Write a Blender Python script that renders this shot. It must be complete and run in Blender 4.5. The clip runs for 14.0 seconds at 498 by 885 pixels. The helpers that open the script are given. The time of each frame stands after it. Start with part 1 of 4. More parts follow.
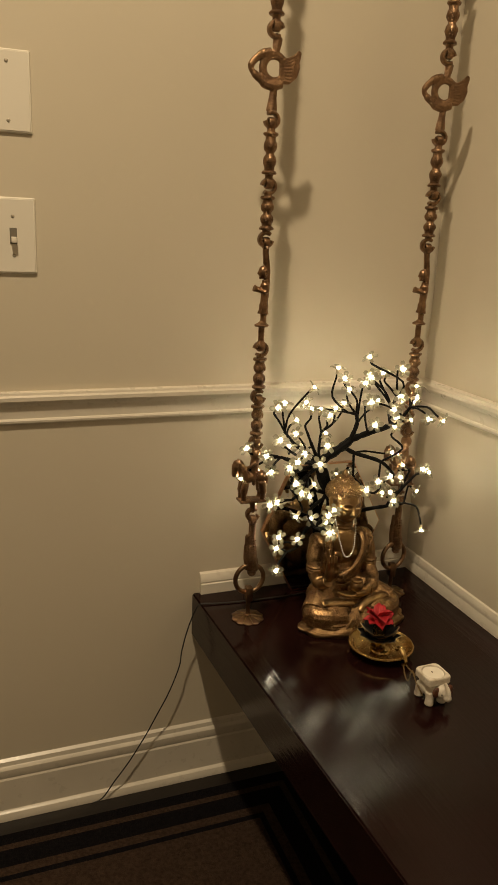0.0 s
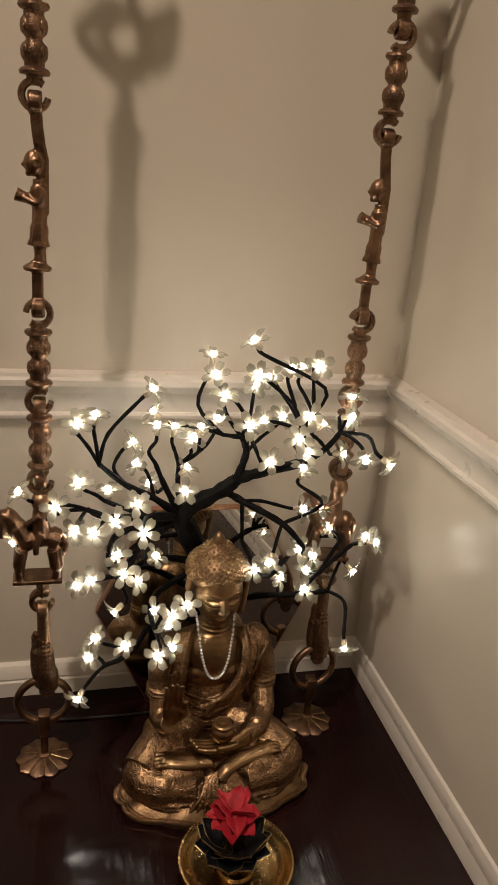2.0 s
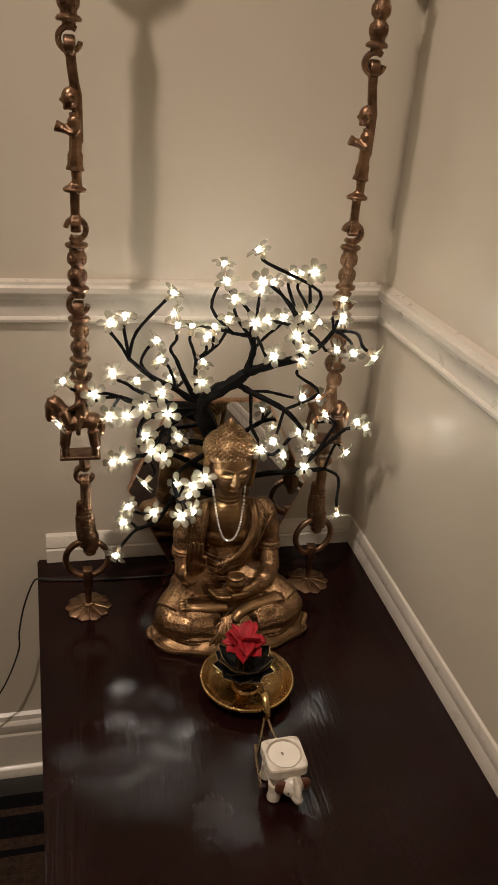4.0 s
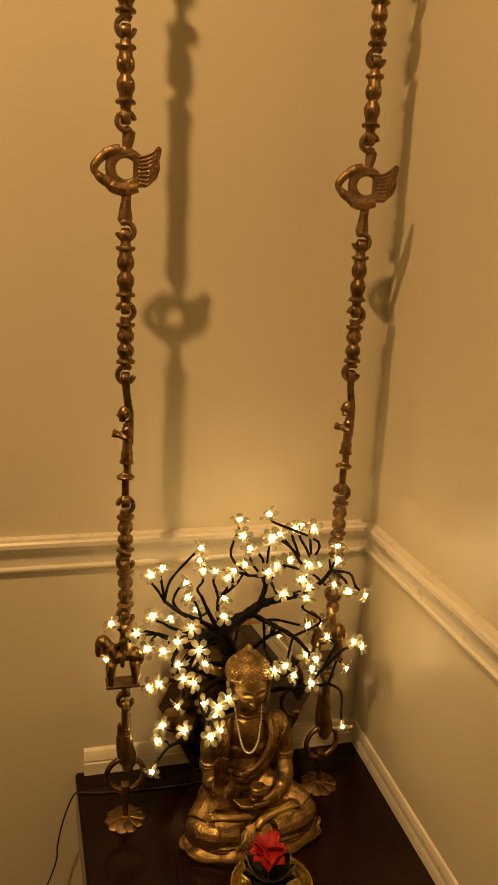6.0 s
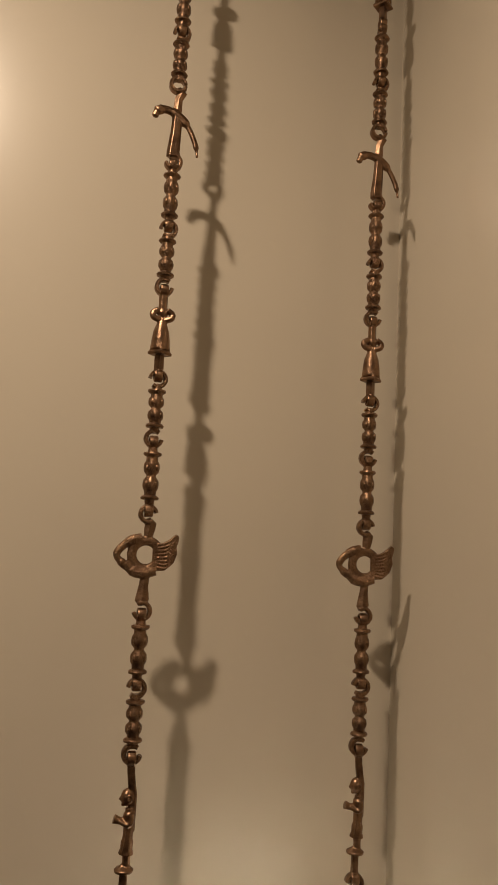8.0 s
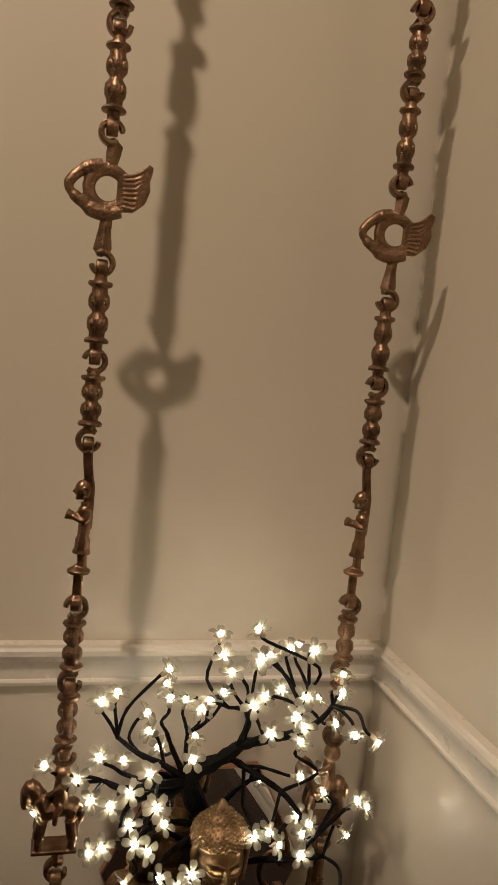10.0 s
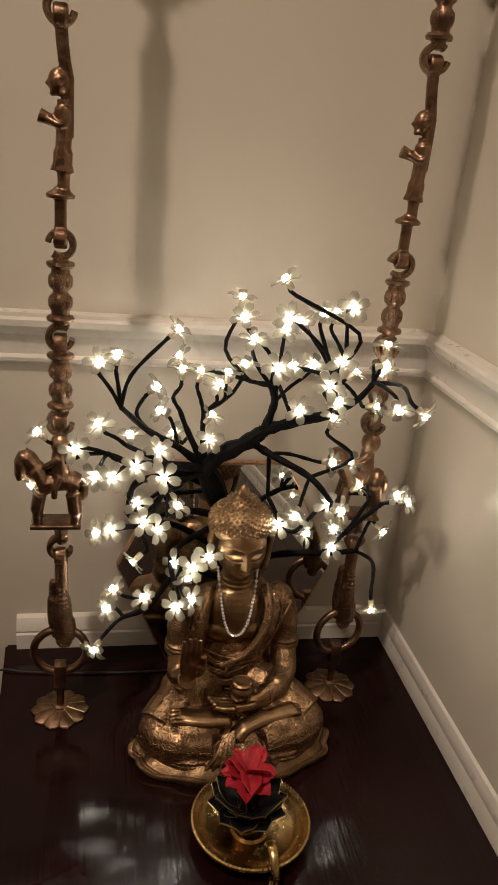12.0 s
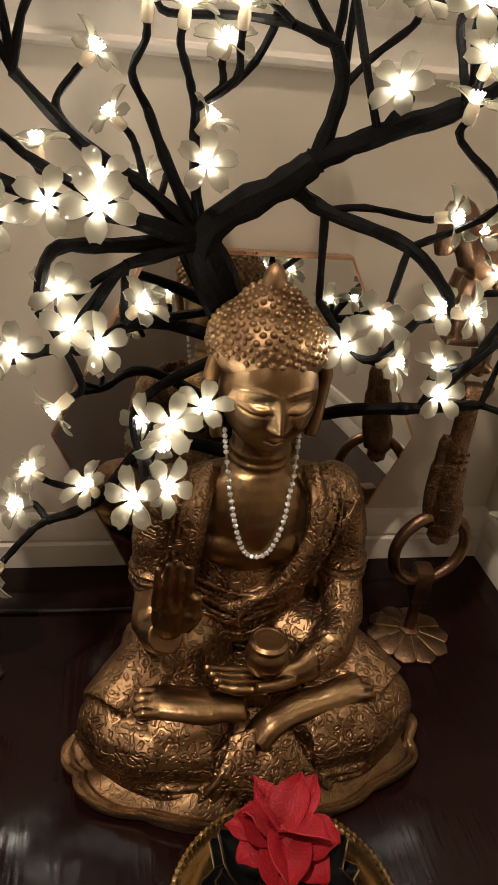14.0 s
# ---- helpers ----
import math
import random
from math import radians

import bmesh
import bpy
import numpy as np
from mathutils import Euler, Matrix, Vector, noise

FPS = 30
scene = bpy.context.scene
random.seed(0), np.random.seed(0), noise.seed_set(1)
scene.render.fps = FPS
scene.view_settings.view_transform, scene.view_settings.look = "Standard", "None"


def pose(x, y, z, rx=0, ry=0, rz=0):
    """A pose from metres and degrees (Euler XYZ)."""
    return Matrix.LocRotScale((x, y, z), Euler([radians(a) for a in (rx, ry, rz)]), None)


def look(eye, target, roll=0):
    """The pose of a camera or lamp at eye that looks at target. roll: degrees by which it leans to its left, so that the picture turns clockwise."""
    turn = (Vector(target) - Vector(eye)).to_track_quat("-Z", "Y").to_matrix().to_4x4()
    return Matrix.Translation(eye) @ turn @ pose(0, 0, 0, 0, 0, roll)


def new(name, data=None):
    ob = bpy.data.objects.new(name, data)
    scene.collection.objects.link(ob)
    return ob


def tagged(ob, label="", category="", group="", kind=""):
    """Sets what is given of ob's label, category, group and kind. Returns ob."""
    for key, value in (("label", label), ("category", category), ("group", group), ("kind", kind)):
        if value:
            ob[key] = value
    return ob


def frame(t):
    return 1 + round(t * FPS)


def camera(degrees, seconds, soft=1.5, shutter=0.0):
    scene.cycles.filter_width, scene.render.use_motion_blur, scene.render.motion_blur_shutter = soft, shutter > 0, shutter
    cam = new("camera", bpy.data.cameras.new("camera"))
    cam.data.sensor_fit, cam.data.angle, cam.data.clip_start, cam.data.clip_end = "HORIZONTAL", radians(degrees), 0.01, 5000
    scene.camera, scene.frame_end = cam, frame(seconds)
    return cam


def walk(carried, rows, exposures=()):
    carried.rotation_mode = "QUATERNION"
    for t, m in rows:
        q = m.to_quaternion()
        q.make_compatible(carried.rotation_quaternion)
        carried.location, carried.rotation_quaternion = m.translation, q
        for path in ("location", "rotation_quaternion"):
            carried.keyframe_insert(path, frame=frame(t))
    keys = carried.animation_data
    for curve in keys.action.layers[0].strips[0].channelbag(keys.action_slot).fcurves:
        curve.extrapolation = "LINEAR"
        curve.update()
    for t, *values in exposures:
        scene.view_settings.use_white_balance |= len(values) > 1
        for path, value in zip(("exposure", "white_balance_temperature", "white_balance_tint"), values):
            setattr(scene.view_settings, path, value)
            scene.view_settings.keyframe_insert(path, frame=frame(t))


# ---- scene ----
cam = camera(36.9, 14.0)
PATH = [
    (0, (-0.882, -1.286, 1.126), (-0.184, 0.506, 0.576), 2.5),
    (0.5, (-0.679, -1.055, 1.105), (0.022, 0.725, 0.521), 2.9),
    (1, (-0.522, -0.904, 1.106), (0.167, 0.869, 0.49), 3.5),
    (1.5, (-0.436, -0.823, 1.072), (0.255, 0.944, 0.44), 3.2),
    (2, (-0.398, -0.814, 1.069), (0.095, 0.998, 0.381), 4.9),
    (2.5, (-0.388, -0.819, 1.059), (0.035, 0.982, 0.299), 5.7),
    (3, (-0.388, -0.865, 1.051), (0.024, 0.892, 0.19), 5.9),
    (3.2, (-0.391, -0.888, 1.054), (0.01, 0.864, 0.176), 5.3),
    (5.3, (-0.478, -1.04, 1.189), (0.019, 0.694, 0.326), 2.9),
    (5.5, (-0.486, -1.056, 1.207), (0.026, 0.699, 0.396), 3.0),
    (6, (-0.496, -1.092, 1.27), (-0.012, 0.785, 0.778), 2.3),
    (6.5, (-0.509, -1.131, 1.329), (-0.005, 0.804, 1.283), 1.1),
    (7, (-0.532, -1.12, 1.353), (-0.004, 0.808, 1.424), 1.8),
    (7.2, (-0.543, -1.131, 1.378), (-0.011, 0.793, 1.501), 2.2),
    (9.3, (-0.503, -1.05, 1.339), (-0.061, 0.866, 1.703), 3.9),
    (9.5, (-0.495, -1.007, 1.303), (-0.028, 0.926, 1.518), 4.5),
    (10, (-0.453, -0.902, 1.208), (0.061, 1.019, 0.99), 5.6),
    (10.5, (-0.428, -0.854, 1.175), (0.053, 1.047, 0.779), 5.6),
    (11, (-0.413, -0.844, 1.14), (0.016, 1.035, 0.606), 5.7),
    (11.5, (-0.406, -0.849, 1.107), (0.012, 0.988, 0.437), 5.8),
    (12, (-0.381, -0.8, 1.024), (0.016, 1.018, 0.291), 5.6),
    (12.5, (-0.319, -0.66, 0.891), (0.077, 1.139, 0.111), 4.4),
    (13, (-0.293, -0.549, 0.837), (0.125, 1.212, -0.014), 3.9),
    (13.5, (-0.303, -0.511, 0.818), (0.101, 1.235, -0.07), 4.8),
    (14, (-0.317, -0.494, 0.805), (0.046, 1.228, -0.145), 5.9),
]
EXPOSURES = [
    (0.0, 0.27, 8000, 2), (1.0, 0.3, 8800, 9), (1.3, 0.25, 8300, 10), (1.7, 0.15, 6400, 13), (3.2, 0.18, 6250, 13), (5.6, 0.3, 6500, 10), (5.9, 0.15, 26000, 14), (6.5, -0.15, 65000, 17), (7.0, -0.20, 60000, 17), (7.3, -0.18, 15000, 12),
    (8.2, -0.12, 6900, 12), (9.3, -0.12, 6450, 13), (10.2, -0.03, 7200, 10), (10.5, 0.0, 45000, 6), (11.0, 0.05, 32000, 10), (11.3, 0.12, 9500, 14), (11.5, 0.12, 6900, 15), (12.0, 0.15, 6300, 13), (14.0, 0.25, 6400, 13),
]
walk(cam, [(t, look(eye, target, roll)) for t, eye, target, roll in PATH], EXPOSURES)

# ---- light ----
world = bpy.data.worlds.new("world")
scene.world = world
world.use_nodes = True
world.node_tree.nodes["Background"].inputs[0].default_value = (1.0, 0.85, 0.65, 1)
world.node_tree.nodes["Background"].inputs[1].default_value = 0.03

bulb = bpy.data.lights.new("ceiling_lamp", "AREA")
bulb.shape, bulb.size, bulb.energy, bulb.color = "DISK", 0.075, 24.5, (1.0, 0.83, 0.67)
new("ceiling_lamp", bulb).location = (-0.965, -0.94, 2.62)
# Added fill for the dark wall below the seat; no such lamp is seen.
far = bpy.data.lights.new("added_fill_lamp", "AREA")
far.shape, far.size, far.energy, far.color = "DISK", 0.35, 7.5, (1.0, 0.83, 0.67)
new("added_fill_lamp", far).location = (-2.5, -2.7, 2.72)
LED_POWER = 66.0


# ---- helpers for meshes ----
def part(name, bm, material, parent=None, label="", sharp=40):
    """One mesh object from a bmesh, smooth shaded, under its parent."""
    me = bpy.data.meshes.new(name)
    bm.to_mesh(me)
    bm.free()
    for m in material if isinstance(material, (list, tuple)) else (material,):
        me.materials.append(m)
    me.polygons.foreach_set("use_smooth", [True] * len(me.polygons))
    me.set_sharp_from_angle(angle=radians(sharp))
    ob = new(name, me)
    if parent is not None:
        ob.parent = parent
    if label:
        ob["label"] = label
    return ob


def again(name, ob, m, parent):
    """Another object on the same mesh."""
    o = new(name, ob.data)
    o.parent, o.matrix_local = parent, m
    return o


def empty(name, m=None):
    ob = new(name)
    ob.empty_display_size = 0.02
    if m is not None:
        ob.matrix_world = m
    return ob


def box(bm, lo, hi, bevel=0.0, seg=2):
    """A box between two corners, with rounded edges."""
    made = bmesh.ops.create_cube(bm, size=1)["verts"]
    for v in made:
        v.co = Vector([lo[i] + (v.co[i] + 0.5) * (hi[i] - lo[i]) for i in range(3)])
    if bevel:
        edges = list({e for v in made for e in v.link_edges})
        bmesh.ops.bevel(bm, geom=edges, offset=bevel, segments=seg, profile=0.5, affect="EDGES")


def ball(bm, centre, radii, turn=None, u=16, v=10):
    """An ellipsoid."""
    m = Matrix.Translation(centre) @ (turn.to_4x4() if turn else Matrix()) @ Matrix.Diagonal((*radii, 1))
    rows = []
    for i in range(1, v):
        a = math.pi * i / v
        rows.append([bm.verts.new(m @ Vector((math.sin(a) * math.cos(b), math.sin(a) * math.sin(b), math.cos(a)))) for b in (2 * math.pi * k / u for k in range(u))])
    top, foot = bm.verts.new(m @ Vector((0, 0, 1))), bm.verts.new(m @ Vector((0, 0, -1)))
    for a, b in zip(rows, rows[1:]):
        for k in range(u):
            bm.faces.new((a[k], b[k], b[(k + 1) % u], a[(k + 1) % u]))
    for k in range(u):
        bm.faces.new((top, rows[0][k], rows[0][(k + 1) % u]))
        bm.faces.new((foot, rows[-1][(k + 1) % u], rows[-1][k]))


def tube(bm, pts, radii, n=8, flat=1.0, caps=True):
    """A round bar swept along points; flat squashes it sideways."""
    pts = [Vector(p) for p in pts]
    if not isinstance(radii, (list, tuple)):
        radii = [radii] * len(pts)
    side = None
    rings = []
    for i, p in enumerate(pts):
        d = (pts[min(i + 1, len(pts) - 1)] - pts[max(i - 1, 0)]).normalized()
        if side is None:
            side = d.orthogonal().normalized() if abs(d.y) > 0.9 else d.cross(Vector((0, 1, 0))).normalized()
        side = (side - d * side.dot(d)).normalized()
        up = d.cross(side)
        rings.append([bm.verts.new(p + (side * math.cos(a) + up * math.sin(a) * flat) * radii[i]) for a in (2 * math.pi * k / n for k in range(n))])
    for a, b in zip(rings, rings[1:]):
        for k in range(n):
            bm.faces.new((a[k], a[(k + 1) % n], b[(k + 1) % n], b[k]))
    if caps:
        bm.faces.new(rings[0][::-1])
        bm.faces.new(rings[-1])


def strap(bm, pts, axis, half, thick, caps=True):
    """A flat bar with chamfered edges bent along points; axis is the way its width runs."""
    pts, axis = [Vector(p) for p in pts], Vector(axis)
    if not isinstance(thick, (list, tuple)):
        thick = [thick] * len(pts)
    rings = []
    for i, p in enumerate(pts):
        d = (pts[min(i + 1, len(pts) - 1)] - pts[max(i - 1, 0)]).normalized()
        out = d.cross(axis).normalized()
        h = thick[i] / 2
        rings.append([bm.verts.new(p + axis * half * a + out * h * b) for a, b in ((1, 0.6), (0.7, 1), (-0.7, 1), (-1, 0.6), (-1, -0.6), (-0.7, -1), (0.7, -1), (1, -0.6))])
    for a, b in zip(rings, rings[1:]):
        for k in range(8):
            bm.faces.new((a[k], a[(k + 1) % 8], b[(k + 1) % 8], b[k]))
    if caps:
        bm.faces.new(rings[0][::-1])
        bm.faces.new(rings[-1])


def lathe(bm, profile, n=24, centre=(0, 0, 0), wave=None):
    """Turns a profile of (radius, height) round z; wave(angle, radius) may add to the radius."""
    rings = []
    for r, z in profile:
        ring = []
        for k in range(n):
            a = 2 * math.pi * k / n
            rr = max(r + (wave(a, r) if wave else 0), 1e-5)
            ring.append(bm.verts.new((centre[0] + rr * math.cos(a), centre[1] + rr * math.sin(a), centre[2] + z)))
        rings.append(ring)
    for a, b in zip(rings, rings[1:]):
        for k in range(n):
            bm.faces.new((a[k], a[(k + 1) % n], b[(k + 1) % n], b[k]))
    bm.faces.new(rings[0][::-1])
    bm.faces.new(rings[-1])


def spline(pts, steps=6):
    """Smooth points through the given ones."""
    pts = [Vector(p) for p in pts]
    out = []
    for i in range(len(pts) - 1):
        p0, p1, p2, p3 = pts[max(i - 1, 0)], pts[i], pts[i + 1], pts[min(i + 2, len(pts) - 1)]
        for k in range(steps):
            t = k / steps
            out.append(0.5 * ((2 * p1) + (p2 - p0) * t + (2 * p0 - 5 * p1 + 4 * p2 - p3) * t * t + (3 * p1 - p0 - 3 * p2 + p3) * t ** 3))
    return out + [pts[-1]]


def prism(bm, outline, axis, lo, hi):
    """A profile in two coordinates drawn out along an axis ('x' or 'y'); the profile is (depth, z)."""
    def put(d, z, s):
        return (s, -d, z) if axis == "x" else (-d, s, z)
    a = [bm.verts.new(put(d, z, lo)) for d, z in outline]
    b = [bm.verts.new(put(d, z, hi)) for d, z in outline]
    n = len(a)
    for k in range(n):
        bm.faces.new((a[k], a[(k + 1) % n], b[(k + 1) % n], b[k]))
    bm.faces.new(a[::-1])
    bm.faces.new(b)
    bmesh.ops.recalc_face_normals(bm, faces=bm.faces[:])


def fused(bm, voxel, rounds=2):
    """The bmesh's bodies melted into one skin."""
    me = bpy.data.meshes.new("melt")
    bmesh.ops.recalc_face_normals(bm, faces=bm.faces[:])
    bm.to_mesh(me)
    bm.free()
    ob = new("melt", me)
    r = ob.modifiers.new("melt", "REMESH")
    r.mode, r.voxel_size = "VOXEL", voxel
    if rounds:
        s = ob.modifiers.new("soft", "SMOOTH")
        s.iterations, s.factor = rounds, 0.5
    done = bpy.data.meshes.new_from_object(ob.evaluated_get(bpy.context.evaluated_depsgraph_get()))
    bpy.data.objects.remove(ob)
    out = bmesh.new()
    out.from_mesh(done)
    bpy.data.meshes.remove(done)
    return out


# ---- materials ----
def material(name, colour, rough=0.5, metal=0.0, vary=0.12, scale=8.0, bump=0.0, bump_scale=200.0, second=None, rough_vary=0.1, extra=None):
    """Paint, wood or metal with variation at two scales and a fine relief."""
    m = bpy.data.materials.new(name)
    m.use_nodes = True
    t = m.node_tree
    b = t.nodes["Principled BSDF"]
    N, L = t.nodes.new, t.links.new
    where = N("ShaderNodeTexCoord").outputs["Object"]
    big, small = N("ShaderNodeTexNoise"), N("ShaderNodeTexNoise")
    big.inputs["Scale"].default_value, big.inputs["Detail"].default_value = scale, 6
    small.inputs["Scale"].default_value, small.inputs["Detail"].default_value = bump_scale, 4
    L(where, big.inputs["Vector"]), L(where, small.inputs["Vector"])
    ramp = N("ShaderNodeValToRGB")
    dark = second or [c * (1 - vary * 2) for c in colour]
    ramp.color_ramp.elements[0].color, ramp.color_ramp.elements[1].color = (*dark, 1), (*colour, 1)
    ramp.color_ramp.elements[0].position, ramp.color_ramp.elements[1].position = 0.3, 0.62
    L(big.outputs["Fac"], ramp.inputs["Fac"])
    L(ramp.outputs["Color"], b.inputs["Base Color"])
    b.inputs["Metallic"].default_value = metal
    mr = N("ShaderNodeMapRange")
    mr.inputs["To Min"].default_value, mr.inputs["To Max"].default_value = max(rough - rough_vary, 0.02), rough + rough_vary
    L(small.outputs["Fac"], mr.inputs["Value"])
    L(mr.outputs["Result"], b.inputs["Roughness"])
    if bump:
        bp = N("ShaderNodeBump")
        bp.inputs["Strength"].default_value, bp.inputs["Distance"].default_value = 1.0, bump
        L(small.outputs["Fac"], bp.inputs["Height"])
        L(bp.outputs["Normal"], b.inputs["Normal"])
    if extra:
        extra(t, b, where)
    return m


def engraved(depth, scale, rings=15.0, groove_dark=0.55):
    """Scroll-like chased ornament as relief, with its grooves multiplied to a darker colour."""
    def add(t, b, where):
        N, L = t.nodes.new, t.links.new
        warp = N("ShaderNodeTexNoise")
        warp.inputs["Scale"].default_value = scale * 0.6
        mix = N("ShaderNodeVectorMath")
        mix.operation = "MULTIPLY_ADD"
        mix.inputs[1].default_value = (0.017, 0.017, 0.017)
        L(where, warp.inputs["Vector"]), L(warp.outputs["Color"], mix.inputs[0]), L(where, mix.inputs[2])
        vor = N("ShaderNodeTexVoronoi")
        vor.inputs["Scale"].default_value = scale
        wave, times, height = N("ShaderNodeMath"), N("ShaderNodeMath"), N("ShaderNodeMapRange")
        wave.operation, times.operation = "SINE", "MULTIPLY"
        times.inputs[1].default_value = rings
        L(mix.outputs[0], vor.inputs["Vector"]), L(vor.outputs["Distance"], times.inputs[0]), L(times.outputs[0], wave.inputs[0])
        height.inputs["From Min"].default_value, height.inputs["From Max"].default_value = -0.9, 0.3
        L(wave.outputs[0], height.inputs["Value"])
        bp = N("ShaderNodeBump")
        bp.inputs["Strength"].default_value, bp.inputs["Distance"].default_value = 1.0, depth
        L(height.outputs[0], bp.inputs["Height"])
        for old in list(b.inputs["Normal"].links):
            L(old.from_socket, bp.inputs["Normal"])
        L(bp.outputs["Normal"], b.inputs["Normal"])
        shade, level = N("ShaderNodeMix"), N("ShaderNodeMapRange")
        shade.data_type, shade.blend_type = "RGBA", "MULTIPLY"
        level.inputs["To Min"].default_value, level.inputs["To Max"].default_value = groove_dark, 0.0
        L(height.outputs[0], level.inputs["Value"]), L(level.outputs[0], shade.inputs["Factor"])
        L(b.inputs["Base Color"].links[0].from_socket, shade.inputs["A"])
        shade.inputs["B"].default_value = (0.16, 0.12, 0.10, 1)
        L(shade.outputs["Result"], b.inputs["Base Color"])
    return add


def planks(t, b, where):
    """Long grain of the varnished wood."""
    N, L = t.nodes.new, t.links.new
    mp, grain = N("ShaderNodeMapping"), N("ShaderNodeTexNoise")
    mp.inputs["Scale"].default_value = (60, 2.5, 60)
    grain.inputs["Scale"].default_value, grain.inputs["Detail"].default_value = 3.0, 8
    L(where, mp.inputs["Vector"]), L(mp.outputs["Vector"], grain.inputs["Vector"])
    bp = N("ShaderNodeBump")
    bp.inputs["Strength"].default_value, bp.inputs["Distance"].default_value = 1.0, 0.00036
    L(grain.outputs["Fac"], bp.inputs["Height"])
    for old in list(b.inputs["Normal"].links):
        L(old.from_socket, bp.inputs["Normal"])
    L(bp.outputs["Normal"], b.inputs["Normal"])


WALL = material("wall_paint", (0.60, 0.535, 0.43), 0.27, vary=0.02, scale=2.0, bump=0.00002, bump_scale=16, rough_vary=0.004)
TRIM = material("trim_paint", (0.68, 0.62, 0.53), 0.30, vary=0.05, scale=9.0, bump=0.0001, bump_scale=60)
CEIL = material("ceiling_paint", (0.75, 0.72, 0.66), 0.8, vary=0.03)
WOOD = material("dark_varnished_wood", (0.013, 0.0038, 0.0035), 0.125, vary=0.2, scale=9.0, bump=0.00003, bump_scale=130, rough_vary=0.05, extra=planks)
WOOD.node_tree.nodes["Principled BSDF"].inputs["Specular IOR Level"].default_value = 0.20
FLOOR = material("dark_floor_boards", (0.012, 0.008, 0.006), 0.4, vary=0.2, scale=5.0, bump=0.0003)
RUG = material("brown_rug_pile", (0.055, 0.034, 0.024), 0.95, vary=0.25, scale=160.0, bump=0.003, bump_scale=420)
RUG_DARK = material("black_rug_pile", (0.008, 0.007, 0.008), 0.95, vary=0.25, scale=160.0, bump=0.003, bump_scale=420)
for pile in (RUG, RUG_DARK):
    pile.node_tree.nodes["Principled BSDF"].inputs["Specular IOR Level"].default_value = 0.05
PLATE = material("switch_plate_plastic", (0.74, 0.69, 0.60), 0.35, vary=0.02, scale=5)
GREY = material("grey_toggle_plastic", (0.16, 0.14, 0.11), 0.4, vary=0.05)
SCREW = material("painted_screw", (0.45, 0.40, 0.32), 0.4, metal=0.4)
BRASS = material("aged_cast_brass", (0.31, 0.19, 0.115), 0.34, metal=1.0, scale=45.0, second=(0.12, 0.070, 0.045), bump=0.0005, bump_scale=260, rough_vary=0.12, extra=engraved(0.00004, 170, groove_dark=0.12))
CHASED = material("chased_cast_brass", (0.32, 0.197, 0.117), 0.35, metal=1.0, scale=45.0, second=(0.13, 0.077, 0.048), bump=0.0004, bump_scale=260, extra=engraved(0.00024, 210, groove_dark=0.45))
SKIN = material("statue_smooth_brass", (0.33, 0.212, 0.104), 0.33, metal=1.0, scale=30.0, second=(0.20, 0.118, 0.062), bump=0.0004, bump_scale=160, rough_vary=0.1)
ROBE = material("statue_chased_brass", (0.33, 0.205, 0.105), 0.38, metal=1.0, scale=55.0, second=(0.21, 0.12, 0.065), bump=0.0003, bump_scale=200, extra=engraved(0.00042, 150, 14.0, 0.40))
HEM = material("statue_hem_brass", (0.31, 0.195, 0.098), 0.44, metal=1.0, scale=50.0, second=(0.20, 0.118, 0.062), bump=0.0003, bump_scale=150, extra=engraved(0.00013, 190, 14.0, 0.22))
HAIR = material("statue_hair_brass", (0.33, 0.215, 0.112), 0.42, metal=1.0, scale=60.0, second=(0.19, 0.11, 0.06), bump=0.0006, bump_scale=300)
DISH = material("polished_brass", (0.52, 0.36, 0.155), 0.25, metal=1.0, scale=28.0, second=(0.33, 0.205, 0.09), bump=0.0003, bump_scale=120, rough_vary=0.08)
LOTUS = material("blackened_metal", (0.018, 0.02, 0.024), 0.33, metal=0.6, scale=60.0, bump=0.0006, bump_scale=160)
GILT = material("worn_gilt_edge", (0.42, 0.30, 0.14), 0.4, metal=1.0, scale=90.0, second=(0.12, 0.08, 0.05))
RED = material("red_cloth_petal", (0.42, 0.007, 0.018), 0.62, vary=0.2, scale=70.0, bump=0.0006, bump_scale=900)
CERAMIC = material("white_glazed_ceramic", (0.72, 0.66, 0.57), 0.28, vary=0.1, scale=60.0, second=(0.52, 0.44, 0.34))
EAR = material("brown_glazed_ceramic", (0.13, 0.05, 0.03), 0.3, vary=0.3, scale=120.0)
WAX = material("white_wax", (0.80, 0.74, 0.64), 0.5, vary=0.03, scale=80)
BARK = material("black_wrapped_wire", (0.0032, 0.0028, 0.0026), 0.62, vary=0.2, scale=60.0, bump=0.0012, bump_scale=240, rough_vary=0.12)
BARK.node_tree.nodes["Principled BSDF"].inputs["Specular IOR Level"].default_value = 0.13
CORD = material("black_rubber_cord", (0.012, 0.011, 0.010), 0.5)
FRAME = material("rose_gold_rim", (0.62, 0.36, 0.22), 0.3, metal=1.0, scale=40)
STONE = material("rhinestone", (0.95, 0.95, 0.94), 0.22, metal=0.35, scale=400.0, second=(0.70, 0.70, 0.70))


